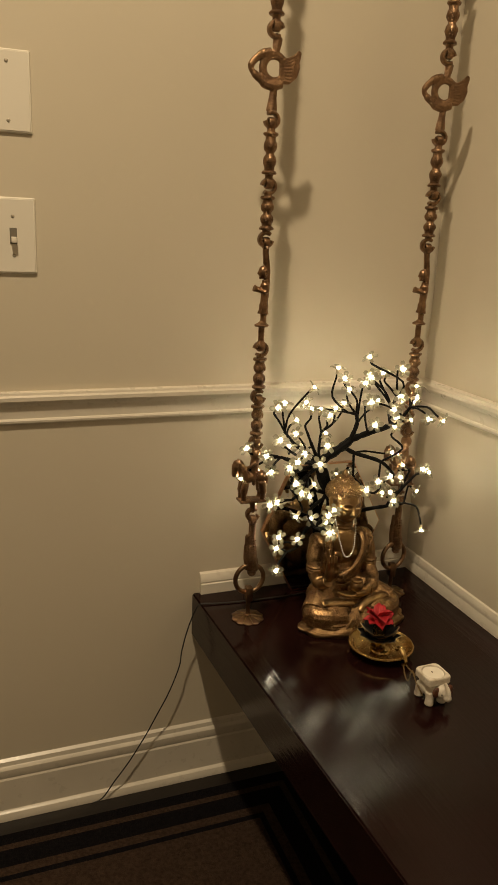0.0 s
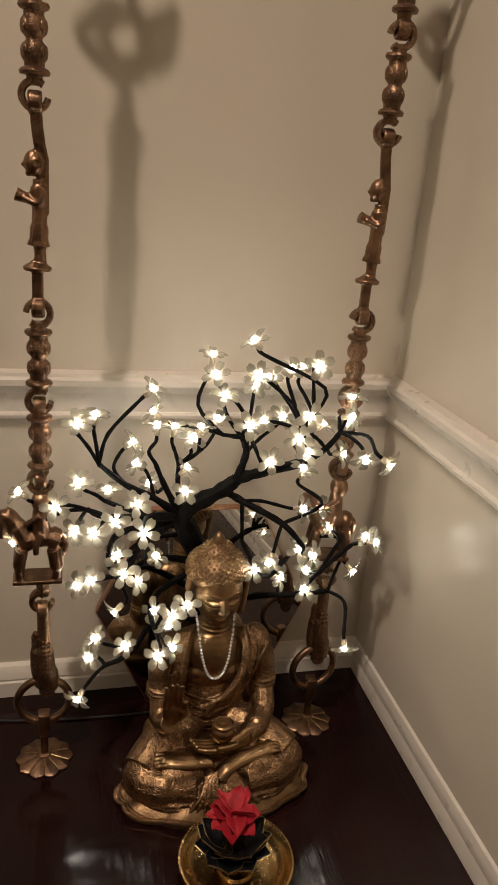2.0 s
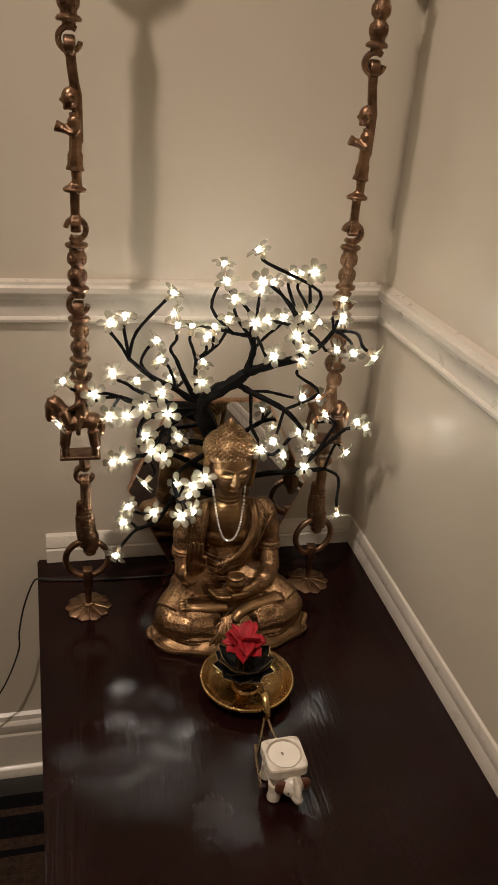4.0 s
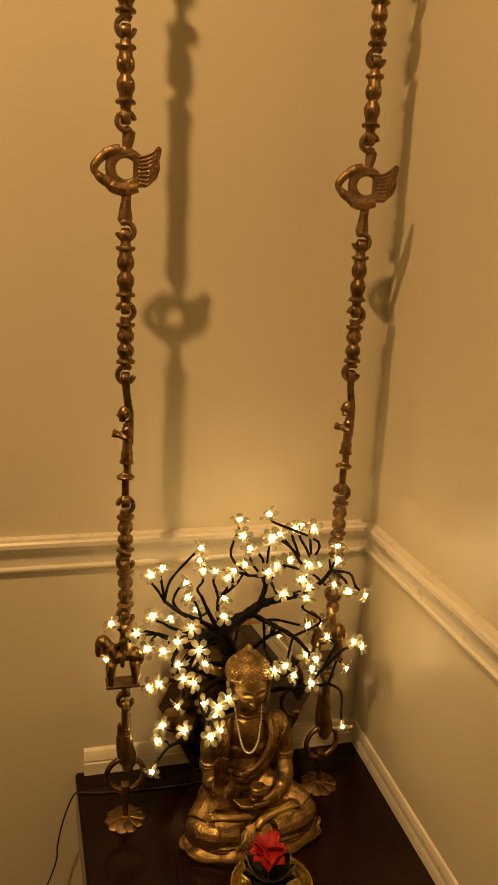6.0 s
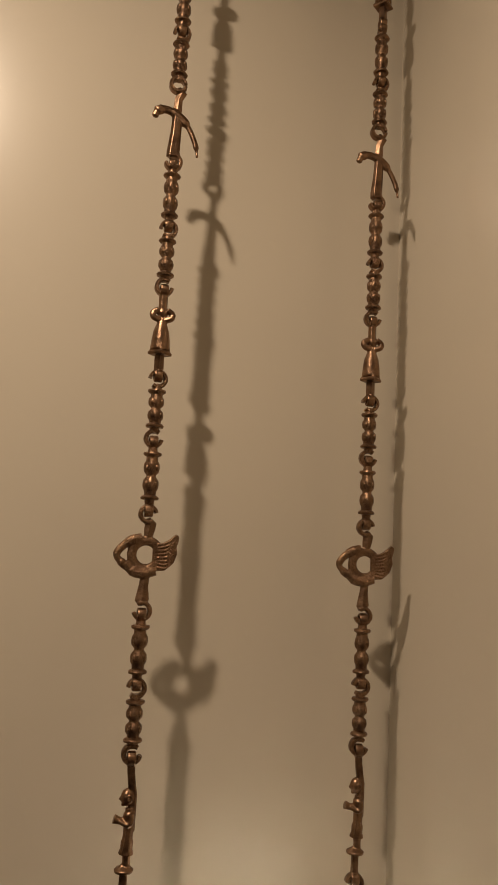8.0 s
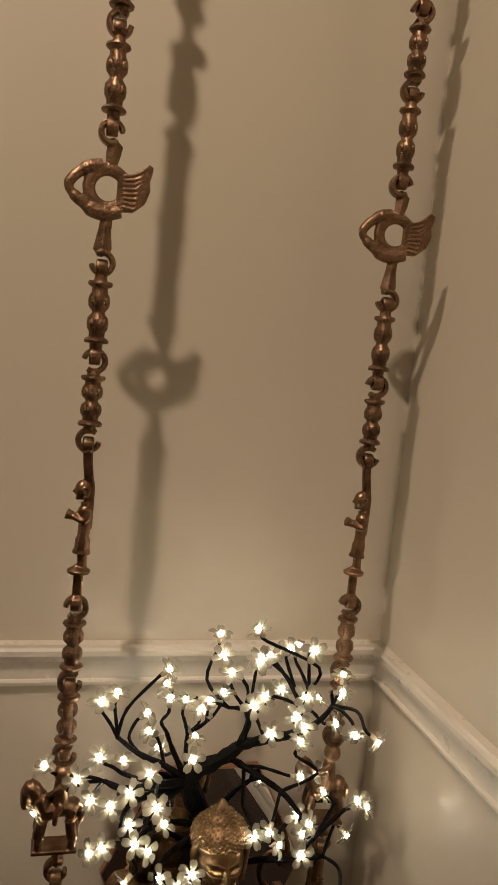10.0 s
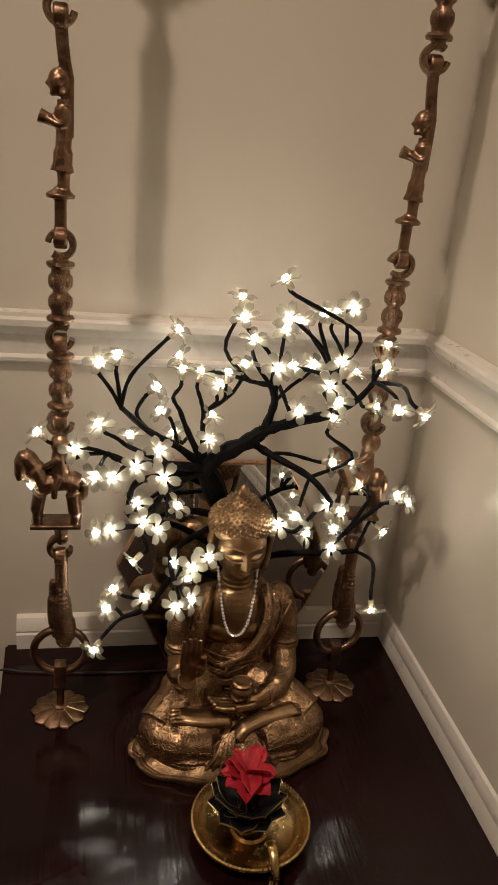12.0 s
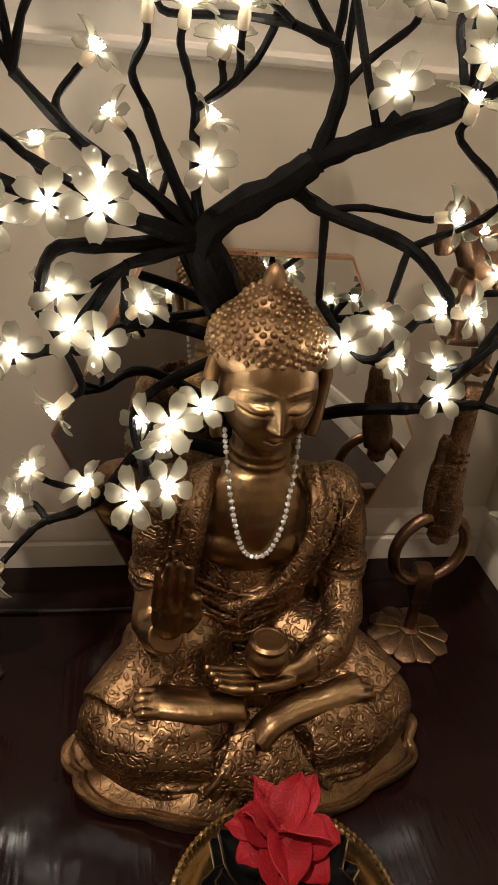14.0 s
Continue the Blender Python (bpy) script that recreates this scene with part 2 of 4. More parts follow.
def glassy(name, colour, rough, through_light):
    """Clear acrylic that lets light through."""
    m = bpy.data.materials.new(name)
    m.use_nodes = True
    t = m.node_tree
    b = t.nodes["Principled BSDF"]
    b.inputs["Base Color"].default_value = (*colour, 1)
    b.inputs["Roughness"].default_value = rough
    tr, clear, mix, mix2 = t.nodes.new("ShaderNodeBsdfTranslucent"), t.nodes.new("ShaderNodeBsdfTransparent"), t.nodes.new("ShaderNodeMixShader"), t.nodes.new("ShaderNodeMixShader")
    tr.inputs[0].default_value = (*colour, 1)
    mix.inputs[0].default_value, mix2.inputs[0].default_value = 0.34, through_light
    out = t.nodes["Material Output"]
    t.links.new(b.outputs[0], mix.inputs[1]), t.links.new(tr.outputs[0], mix.inputs[2])
    t.links.new(mix.outputs[0], mix2.inputs[1]), t.links.new(clear.outputs[0], mix2.inputs[2])
    t.links.new(mix2.outputs[0], out.inputs[0])
    return m


PETAL = glassy("frosted_acrylic_petal", (0.37, 0.345, 0.265), 0.12, 0.29)
CUP = glassy("clear_lamp_cup", (0.50, 0.42, 0.30), 0.2, 0.35)
LED = bpy.data.materials.new("lit_led")
LED.use_nodes = True
led_node = LED.node_tree.nodes["Principled BSDF"]
led_node.inputs["Emission Color"].default_value, led_node.inputs["Emission Strength"].default_value = (1.0, 0.93, 0.78, 1), LED_POWER
MIRROR = bpy.data.materials.new("mirror_glass")
MIRROR.use_nodes = True
mirror_node = MIRROR.node_tree.nodes["Principled BSDF"]
mirror_node.inputs["Base Color"].default_value, mirror_node.inputs["Metallic"].default_value, mirror_node.inputs["Roughness"].default_value = (0.78, 0.79, 0.77, 1), 1.0, 0.015


# ---- the room ----
ROOM_X, ROOM_Y, ROOM_Z = -3.4, -3.8, 2.74


def slab(name, lo, hi, mat, label, category):
    bm = bmesh.new()
    box(bm, lo, hi)
    return tagged(part(name, bm, mat), label, category, kind="structure")


slab("wall_north", (ROOM_X, 0, 0), (0.12, 0.12, ROOM_Z), WALL, "smooth cream-beige painted wall behind the bench", "wall")
slab("wall_east", (0, ROOM_Y, 0), (0.12, 0, ROOM_Z), WALL, "smooth cream-beige painted wall along the bench", "wall")
# South and west walls are out of view; their distance sets the bounced light.
slab("bounce_wall_south", (ROOM_X, ROOM_Y - 0.12, 0), (0.12, ROOM_Y, ROOM_Z), WALL, "unseen cream-beige wall added to bounce light", "wall")
slab("bounce_wall_west", (ROOM_X - 0.12, ROOM_Y, 0), (ROOM_X, 0, ROOM_Z), WALL, "unseen cream-beige wall added to bounce light", "wall")
slab("floor", (ROOM_X - 0.12, ROOM_Y - 0.12, -0.08), (0.12, 0.12, 0), FLOOR, "dark stained wooden floor under the rug", "floor")
slab("ceiling", (ROOM_X - 0.12, ROOM_Y - 0.12, ROOM_Z), (0.12, 0.12, ROOM_Z + 0.1), CEIL, "plain white painted ceiling", "ceiling")

RAIL = [(0, 0.791), (0.005, 0.791), (0.007, 0.793), (0.0075, 0.7965), (0.006, 0.799), (0.0042, 0.800), (0.0042, 0.802), (0.0045, 0.815), (0.0065, 0.822), (0.0115, 0.8265),
        (0.0145, 0.832), (0.0145, 0.8385), (0.0115, 0.8415), (0.0105, 0.8455), (0, 0.847)]
BASE = [(0, 0), (0.022, 0), (0.022, 0.006), (0.0185, 0.015), (0.014, 0.0185), (0.0125, 0.019), (0.0125, 0.086), (0.0105, 0.090), (0.0115, 0.0925), (0.0115, 0.108),
        (0.0095, 0.1115), (0.0065, 0.114), (0.0055, 0.123), (0, 0.127)]
LEDGE = [(0, 0.4272), (0.0125, 0.4272), (0.0125, 0.4475), (0.0105, 0.4495), (0.0105, 0.4510), (0.0115, 0.4525), (0.0095, 0.4620), (0.0060, 0.4680), (0, 0.4705)]


def moulding(name, outline, axis, lo, hi, label):
    bm = bmesh.new()
    prism(bm, outline, axis, lo, hi)
    return tagged(part(name, bm, TRIM, sharp=25), label, "trim", kind="structure")


moulding("trim_rail_north", RAIL, "x", ROOM_X, 0, "cream painted moulded chair rail on the wall")
moulding("trim_rail_east", RAIL, "y", ROOM_Y, -0.0005, "cream painted moulded chair rail on the wall")
moulding("baseboard_north", BASE, "x", ROOM_X, 0, "cream painted stepped baseboard with a shoe moulding")
moulding("baseboard_east", BASE, "y", ROOM_Y, -0.0005, "cream painted stepped baseboard with a shoe moulding")
moulding("trim_bench_north", LEDGE, "x", -0.474, 0, "cream painted low moulding above the bench top")
moulding("trim_bench_east", [(d * 0.45, z) for d, z in LEDGE], "y", -1.45, -0.0005, "cream painted low moulding above the bench top, chipped paint")


def rug():
    """Bordered rug: bands of dark and brown pile round a brown field."""
    thing = empty("rug")
    x0, x1, y0, y1 = -2.6, -0.278, -3.0, -0.060
    for name, inset, mat, z in (("border", 0.0, RUG_DARK, 0.006), ("stripe", 0.026, RUG, 0.0068), ("inner_border", 0.040, RUG_DARK, 0.0076), ("inner_stripe", 0.080, RUG, 0.0082), ("line", 0.100, RUG_DARK, 0.0088), ("field", 0.112, RUG, 0.0094)):
        bm = bmesh.new()
        box(bm, (x0 + inset, y0 + inset, 0.0), (x1 - inset, y1 - inset, z), 0.002)
        part(name, bm, mat, thing)
    return tagged(thing, "dark brown pile rug with a black striped border", "rug")


rug()


def switch_plate(z, toggle):
    thing = empty("light_switch" if toggle else "blank_wall_plate", pose(-0.799, 0, z))
    bm = bmesh.new()
    w, h = 0.036, 0.0595
    a = [bm.verts.new(v) for v in ((-w, 0, -h), (w, 0, -h), (w, 0, h), (-w, 0, h))]
    b = [bm.verts.new(v) for v in ((-w + 0.003, -0.0055, -h + 0.003), (w - 0.003, -0.0055, -h + 0.003), (w - 0.003, -0.0055, h - 0.003), (-w + 0.003, -0.0055, h - 0.003))]
    for k in range(4):
        bm.faces.new((a[k], a[(k + 1) % 4], b[(k + 1) % 4], b[k]))
    bm.faces.new(b), bm.faces.new(a[::-1])
    bmesh.ops.recalc_face_normals(bm, faces=bm.faces[:])
    bmesh.ops.bevel(bm, geom=bm.edges[:], offset=0.0012, segments=2, affect="EDGES")
    part("cover", bm, PLATE, thing)
    for s in (-1, 1):
        bm = bmesh.new()
        ball(bm, (0, -0.0055, s * (0.030 if toggle else 0.0415)), (0.003, 0.0012, 0.003), u=10, v=6)
        part("screw", bm, SCREW, thing)
    if toggle:
        bm = bmesh.new()
        box(bm, (-0.0055, -0.0063, -0.0125), (0.0055, -0.005, 0.0125), 0.0004)
        part("slot", bm, GREY, thing)
        bm = bmesh.new()
        box(bm, (-0.004, -0.019, -0.010), (0.004, -0.005, -0.001), 0.0012)
        part("toggle", bm, PLATE, thing)
    return tagged(thing, "cream plastic toggle light switch on the wall" if toggle else "blank cream plastic cover plate on the wall", "switch" if toggle else "wall plate")


switch_plate(1.311, False)
switch_plate(1.0995, True)


# ---- the bench ----
def bench():
    """Thick dark seat whose free side runs slightly askew."""
    thing = empty("bench")
    bm = bmesh.new()
    top = [(-0.4885, -0.0005), (-0.0005, -0.0005), (-0.0005, -1.45), (-0.420, -1.45)]
    lo = [bm.verts.new((x, y, 0.336)) for x, y in top]
    hi = [bm.verts.new((x, y, 0.427)) for x, y in top]
    for k in range(4):
        bm.faces.new((lo[k], lo[(k + 1) % 4], hi[(k + 1) % 4], hi[k]))
    bm.faces.new(lo[::-1]), bm.faces.new(hi)
    bmesh.ops.recalc_face_normals(bm, faces=bm.faces[:])
    bmesh.ops.bevel(bm, geom=bm.edges[:], offset=0.0025, segments=2, affect="EDGES")
    part("seat", bm, WOOD, thing)
    return tagged(thing, "dark brown varnished wooden swing bench with scuffed edge", "bench")


bench()


# ---- the hanging chains ----
def hook(bm, z, side=1, r=0.0106, up=False):
    """An open C of flat bar in the plane of x and z, its mouth to one side; up: it grows from the link above it."""
    pts = [(r * math.cos(a) * side, 0, z + r * math.sin(a) * (-1 if up else 1)) for a in (radians(d) for d in range(-128, 183, 15))]
    strap(bm, pts, (0, 1, 0), 0.0060, [0.0060 - 0.0012 * abs(i / (len(pts) - 1) - 0.4) for i in range(len(pts))])


def eye(bm, z, up=1):
    """A flat strap bent into a loop, seen edge on."""
    pts = [(0, 0.0074 * math.cos(a), z + 0.0050 * up + 0.0072 * math.sin(a)) for a in (2 * math.pi * k / 12 for k in range(13))]
    strap(bm, pts, (1, 0, 0), 0.0057, 0.0040, caps=False)


def bead_link(z0, z1, top=""):
    """Two carved beads between flanges; short ones end in hooks, long ones in eyes."""
    bm = bmesh.new()
    zc, h = (z0 + z1) / 2, (z1 - z0)
    s = h / 0.082
    f = 0.0245 * s
    lathe(bm, [(0.0060, -f - 0.009), (0.0068, -f - 0.002), (0.0112, -f - 0.0015), (0.0120, -f + 0.001), (0.0105, -f + 0.0032), (0.0080, -f + 0.0045), (0.0082, -0.0165 * s), (0.0098, -0.0135 * s),
               (0.0104, -0.009 * s), (0.0096, -0.0045 * s), (0.0066, -0.0010), (0.0066, 0.0010), (0.0096, 0.0045 * s), (0.0104, 0.009 * s), (0.0098, 0.0135 * s), (0.0082, 0.0165 * s),
               (0.0080, f - 0.0045), (0.0105, f - 0.0032), (0.0120, f - 0.001), (0.0112, f + 0.0015), (0.0068, f + 0.002), (0.0060, f + 0.009)], 20, (0, 0, zc),
          lambda a, r: 0.0006 * math.cos(4 * a) * (r > 0.009))
    for zb in (-0.009 * s, 0.009 * s):
        for k in range(4):
            a = math.pi / 4 + k * math.pi / 2
            ball(bm, (0.0088 * math.cos(a), 0.0088 * math.sin(a), zc + zb), (0.0028, 0.0028, 0.0048), u=8, v=6)
    if (top or ("hook" if h < 0.09 else "eye")) == "hook":
        hook(bm, z1, 1)
    else:
        eye(bm, z1, -1)
    if h < 0.09:
        hook(bm, z0, -1, up=True)
    else:
        eye(bm, z0)
    return bm


def figure_link(z0, z1):
    """Robed figure in profile on a round foot, holding a small bowl before it, a flat bar at its back."""
    bm = bmesh.new()
    strap(bm, [(0, 0, z0 + 0.004), (0, 0, z0 + 0.020), (0, 0, z0 + 0.039)], (1, 0, 0), 0.0050, 0.0068)
    lathe(bm, [(0.004, -0.003), (0.0118, -0.002), (0.0124, 0.0010), (0.0100, 0.0026), (0.006, 0.005)], 20, (0, 0, z0 + 0.040))
    tube(bm, [(-0.005, -0.001, z0 + 0.0440), (0.001, -0.001, z0 + 0.0450)], [0.0030, 0.0036], 8)
    tube(bm, [(0.0025, 0, z0 + 0.042), (0.0025, 0, z0 + 0.052), (0.0022, 0, z0 + 0.061)], [0.0056, 0.0052, 0.0058], 10)
    tube(bm, spline([(0.0012, 0, z0 + 0.0590), (0.0014, 0, z0 + 0.0625), (0.0020, 0, z0 + 0.074), (0.0026, 0, z0 + 0.090), (0.0022, 0, z0 + 0.104), (0.0018, 0, z0 + 0.114)], 4),
         [0.0098] * 3 + [0.0092] * 2 + [0.0080] * 4 + [0.0066] * 5 + [0.0074] * 4 + [0.0050] * 3, 12)
    for k in range(3):
        tube(bm, spline([(-0.0035 + 0.0035 * k, -0.0072, z0 + 0.062), (-0.0015 + 0.0025 * k, -0.0070, z0 + 0.076), (0.0005 + 0.0018 * k, -0.0056, z0 + 0.090)], 3), 0.0013, 6)
    tube(bm, spline([(0.004, -0.0058, z0 + 0.108), (0.0045, -0.0068, z0 + 0.099), (0.000, -0.0062, z0 + 0.0945), (-0.010, -0.0030, z0 + 0.0985)], 4), [0.0034] * 9 + [0.0030] * 4, 8)
    tube(bm, [(-0.002, 0, z0 + 0.0970), (-0.011, 0, z0 + 0.0990), (-0.0170, 0, z0 + 0.1010)], [0.0050, 0.0048, 0.0060], 10)
    ball(bm, (-0.0020, 0, z0 + 0.1265), (0.0082, 0.0078, 0.0108))
    tube(bm, [(-0.0085, 0, z0 + 0.1290), (-0.0108, 0, z0 + 0.1245), (-0.0085, 0, z0 + 0.1225)], [0.0012, 0.0018, 0.0012], 6)
    ball(bm, (-0.0060, 0, z0 + 0.1180), (0.0030, 0.0034, 0.0026), u=8, v=6)
    for y in (-0.0072, 0.0072):
        tube(bm, [(0.0005 + 0.0026 * math.cos(a), y, z0 + 0.1265 + 0.0034 * math.sin(a)) for a in (2 * math.pi * q / 10 for q in range(11))], 0.0011, 5, caps=False)
    strap(bm, [(0.0055, 0.001, z0 + 0.086), (0.0055, 0.001, z0 + 0.130), (0.0030, 0, z0 + 0.142), (0.0012, 0, z0 + 0.156), (0, 0, z1 - 0.004)], (1, 0, 0), 0.0050, [0.006, 0.007, 0.0090, 0.0070, 0.0068])
    eye(bm, z0)
    eye(bm, z1, -1)
    return bm


def bird_link(z0, z1, side):
    """Peacock round a ring, with a fanned tail on one side and a beak that meets the breast."""
    bm = bmesh.new()
    zc = z0 + 0.073
    ring = [(0.0185 * math.cos(a), 0, zc + 0.0185 * math.sin(a)) for a in (2 * math.pi * k / 24 for k in range(25))]
    tube(bm, ring, 0.0066, 8, 0.62, caps=False)
    tube(bm, spline([(-0.006, 0, zc + 0.022), (-0.020, 0, zc + 0.018), (-0.033, 0, zc + 0.008), (-0.038, 0, zc - 0.002), (-0.032, 0, zc - 0.010), (-0.024, 0, zc - 0.016)], 4),
         [0.0068] * 6 + [0.0054] * 6 + [0.0046] * 4 + [0.006] * 5, 8, 0.8)
    ball(bm, (-0.0165, 0, zc + 0.019), (0.0075, 0.0062, 0.0075), u=10, v=8)
    tube(bm, spline([(-0.026, 0, zc - 0.012), (-0.016, 0, zc - 0.021), (0.000, 0, zc - 0.024), (0.014, 0, zc - 0.020)], 4), [0.0064] * 4 + [0.0080] * 5 + [0.007] * 4, 8, 0.8)
    wing = [(0.009, 0.018), (0.021, 0.016), (0.030, 0.021), (0.039, 0.029), (0.0435, 0.026), (0.0425, 0.018), (0.0405, 0.012), (0.0420, 0.003), (0.0375, -0.010), (0.026, -0.020), (0.009, -0.021)]
    front, back = [[bm.verts.new((x, y, zc + z)) for x, z in wing] for y in (-0.0036, 0.0036)]
    bm.faces.new(front), bm.faces.new(back[::-1])
    for k in range(len(wing)):
        bm.faces.new((front[k], back[k], back[(k + 1) % len(wing)], front[(k + 1) % len(wing)]))
    for k in range(8):
        q = k / 7
        for y in (-0.0036, 0.0036):
            tube(bm, spline([(0.016, y, zc - 0.016 + 0.030 * q), (0.027, y, zc - 0.017 + 0.034 * q), (0.0345 - 0.004 * (1 - q), y, zc - 0.010 + 0.032 * q)], 3), 0.0013, 6)
    tube(bm, [(0.001, 0, zc + 0.020), (0.003, 0, zc + 0.034), (0.004, 0, zc + 0.040), (-0.001, 0, z1 - 0.006)], [0.0056, 0.0078, 0.0085, 0.004], 4, 0.6)
    tube(bm, [(0, 0, zc - 0.022), (0.001, 0, zc - 0.030), (0, 0, zc - 0.040), (-0.001, 0, zc - 0.059), (0.003, 0, zc - 0.064)], [0.0075, 0.0062, 0.0066, 0.0098, 0.006], 4, 0.55)
    hook(bm, z1, side)
    hook(bm, z0, -side, up=True)
    return bm


def bell_link(z0, z1):
    """Bell-skirted figure over a short rod."""
    bm = bmesh.new()
    tube(bm, [(0, 0, z0), (0, 0, z0 + 0.036)], 0.0068, 4)
    lathe(bm, [(0.006, 0.033), (0.0165, 0.034), (0.0172, 0.037), (0.0145, 0.0405), (0.0132, 0.050), (0.0118, 0.062), (0.0085, 0.074), (0.0055, 0.080), (0.006, 0.086)], 4, (0, 0, z0), None)
    lathe(bm, [(0.004, 0.040), (0.0135, 0.041), (0.0128, 0.055), (0.0112, 0.067), (0.0075, 0.078), (0.005, 0.086)], 18, (0, 0, z0))
    ball(bm, (0, 0, z0 + 0.094), (0.0075, 0.007, 0.0085))
    for s in (-1, 1):
        tube(bm, spline([(s * 0.004, -0.002, z0 + 0.084), (s * 0.012, -0.004, z0 + 0.086), (s * 0.0135, -0.003, z0 + 0.093), (s * 0.006, -0.003, z0 + 0.098)], 3), 0.0046, 7)
    tube(bm, [(0, 0, z0 + 0.098), (0, 0, z1 - 0.005)], 0.0064, 6)
    eye(bm, z0)
    eye(bm, z1, -1)
    return bm


def parrot_link(z0, z1, side):
    """Long-tailed bird with a hooked beak across a flat bar."""
    bm = bmesh.new()
    tube(bm, [(0, 0, z0 + 0.008), (-0.001, 0, z0 + 0.018), (0.001, 0, z0 + 0.045), (0.002, 0, z0 + 0.075)], [0.0105, 0.0095, 0.0082, 0.0075], 6, 0.6)
    tube(bm, spline([(0.034, 0, z0 + 0.014), (0.030, 0, z0 + 0.034), (0.018, 0, z0 + 0.058), (0.002, 0, z0 + 0.073), (-0.015, 0, z0 + 0.079), (-0.027, 0, z0 + 0.075), (-0.031, 0, z0 + 0.064)], 4),
         [0.002] * 3 + [0.0042] * 6 + [0.007] * 5 + [0.0062] * 4 + [0.0075] * 3 + [0.005] * 3 + [0.0022], 8, 0.8)
    tube(bm, [(0.001, 0, z0 + 0.075), (0.002, 0, z0 + 0.098), (0.006, 0, z0 + 0.108), (0, 0, z1 - 0.004)], [0.0068, 0.0062, 0.008, 0.004], 4, 0.6)
    hook(bm, z1, side)
    hook(bm, z0, -side, up=True)
    return bm


def horse_link(z0, z1, side):
    """Horse and rider on a flat plinth."""
    bm = bmesh.new()
    zp = z0 + 0.026
    tube(bm, [(0, 0, z0 + 0.004), (0.001, 0, z0 + 0.014), (0, 0, z0 + 0.026)], [0.0055, 0.0072, 0.0092], 4)
    box(bm, (-0.032, -0.014, zp), (0.023, 0.014, zp + 0.0045), 0.001)
    for y in (-0.008, 0.008):
        tube(bm, spline([(-0.024, y, zp + 0.003), (-0.0245, y, zp + 0.020), (-0.021, y, zp + 0.038)], 4), [0.0054] * 4 + [0.0075] * 5, 9)
        tube(bm, spline([(0.0155, y, zp + 0.003), (0.0165, y, zp + 0.018), (0.013, y, zp + 0.038)], 4), [0.0052] * 4 + [0.0080] * 5, 9)
    tube(bm, spline([(-0.023, 0, zp + 0.042), (-0.006, 0, zp + 0.0465), (0.009, 0, zp + 0.047), (0.018, 0, zp + 0.043)], 4), [0.0112] * 4 + [0.0100] * 5 + [0.0122] * 4, 10)
    tube(bm, spline([(-0.020, 0, zp + 0.047), (-0.027, 0, zp + 0.060), (-0.034, 0, zp + 0.070), (-0.0395, 0, zp + 0.070)], 4), [0.0112] * 5 + [0.0095] * 5 + [0.0085] * 3, 10)
    tube(bm, [(-0.037, 0, zp + 0.075), (-0.0405, 0, zp + 0.066), (-0.042, 0, zp + 0.053), (-0.041, 0, zp + 0.049)], [0.0078, 0.0088, 0.0070, 0.0060], 8)
    for y in (-0.003, 0.003):
        tube(bm, [(-0.036, y, zp + 0.076), (-0.0355, y, zp + 0.081)], [0.002, 0.0008], 5)
    tube(bm, spline([(0.020, 0, zp + 0.049), (0.0255, 0, zp + 0.044), (0.0250, 0, zp + 0.034), (0.0225, 0, zp + 0.024)], 4), [0.004] * 5 + [0.0052] * 5 + [0.0025] * 3, 8)
    tube(bm, [(0, 0, zp + 0.050), (-0.001, 0, zp + 0.066), (-0.001, 0, zp + 0.078)], [0.011, 0.0095, 0.0082], 10)
    ball(bm, (0.001, 0, zp + 0.0865), (0.0118, 0.0112, 0.0118))
    tube(bm, spline([(-0.002, -0.007, zp + 0.074), (-0.012, -0.007, zp + 0.067), (-0.020, -0.003, zp + 0.062)], 3), 0.0032, 7)
    tube(bm, spline([(0, -0.010, zp + 0.056), (-0.005, -0.012, zp + 0.044), (-0.006, -0.011, zp + 0.034)], 3), 0.0036, 7)
    tube(bm, [(0, 0, zp + 0.096), (0, 0, z1 - 0.004)], [0.006, 0.0045], 8)
    for v in bm.verts:
        v.co.x *= 0.88
    hook(bm, z0, side, up=True)
    eye(bm, z1, -1)
    return bm


def fish_link(z0, z1):
    """Two scaled fish side by side, tails up, mouths on the ring."""
    bm = bmesh.new()
    tube(bm, spline([(0.002, 0, z0 - 0.001), (0.004, 0, z0 + 0.008), (0.0045, 0, z0 + 0.024), (0.002, 0, z0 + 0.050), (0.001, 0, z0 + 0.078), (0.001, 0, z1 - 0.008)], 4),
         [0.005] * 2 + [0.0085] * 3 + [0.0115] * 5 + [0.0095] * 4 + [0.0070] * 5 + [0.0068] * 2, 10, 0.85)
    tube(bm, spline([(-0.004, 0.001, z0 + 0.012), (-0.0085, 0.001, z0 + 0.035), (-0.0085, 0.001, z0 + 0.058), (-0.0085, 0.001, z0 + 0.072), (-0.006, 0.001, z0 + 0.080)], 4),
         [0.005] * 4 + [0.0048] * 5 + [0.0034] * 4 + [0.0042] * 4, 8)
    for r in range(9):
        for c in (-1, 0, 1):
            ball(bm, (0.003 + c * 0.0035, -0.0078 + abs(c) * 0.0012, z0 + 0.030 + 0.0052 * r), (0.0013, 0.001, 0.0018), u=6, v=4)
    eye(bm, z1, -1)
    return bm


def torus(bm, centre, R, r, turn=0.0, n=32, k=10):
    m = Matrix.Translation(centre) @ Matrix.Rotation(turn, 4, "Z")
    tube(bm, [m @ Vector((R * math.cos(a), 0, R * math.sin(a))) for a in (2 * math.pi * i / n for i in range(n + 1))], r, k, caps=False)


CAST = {}


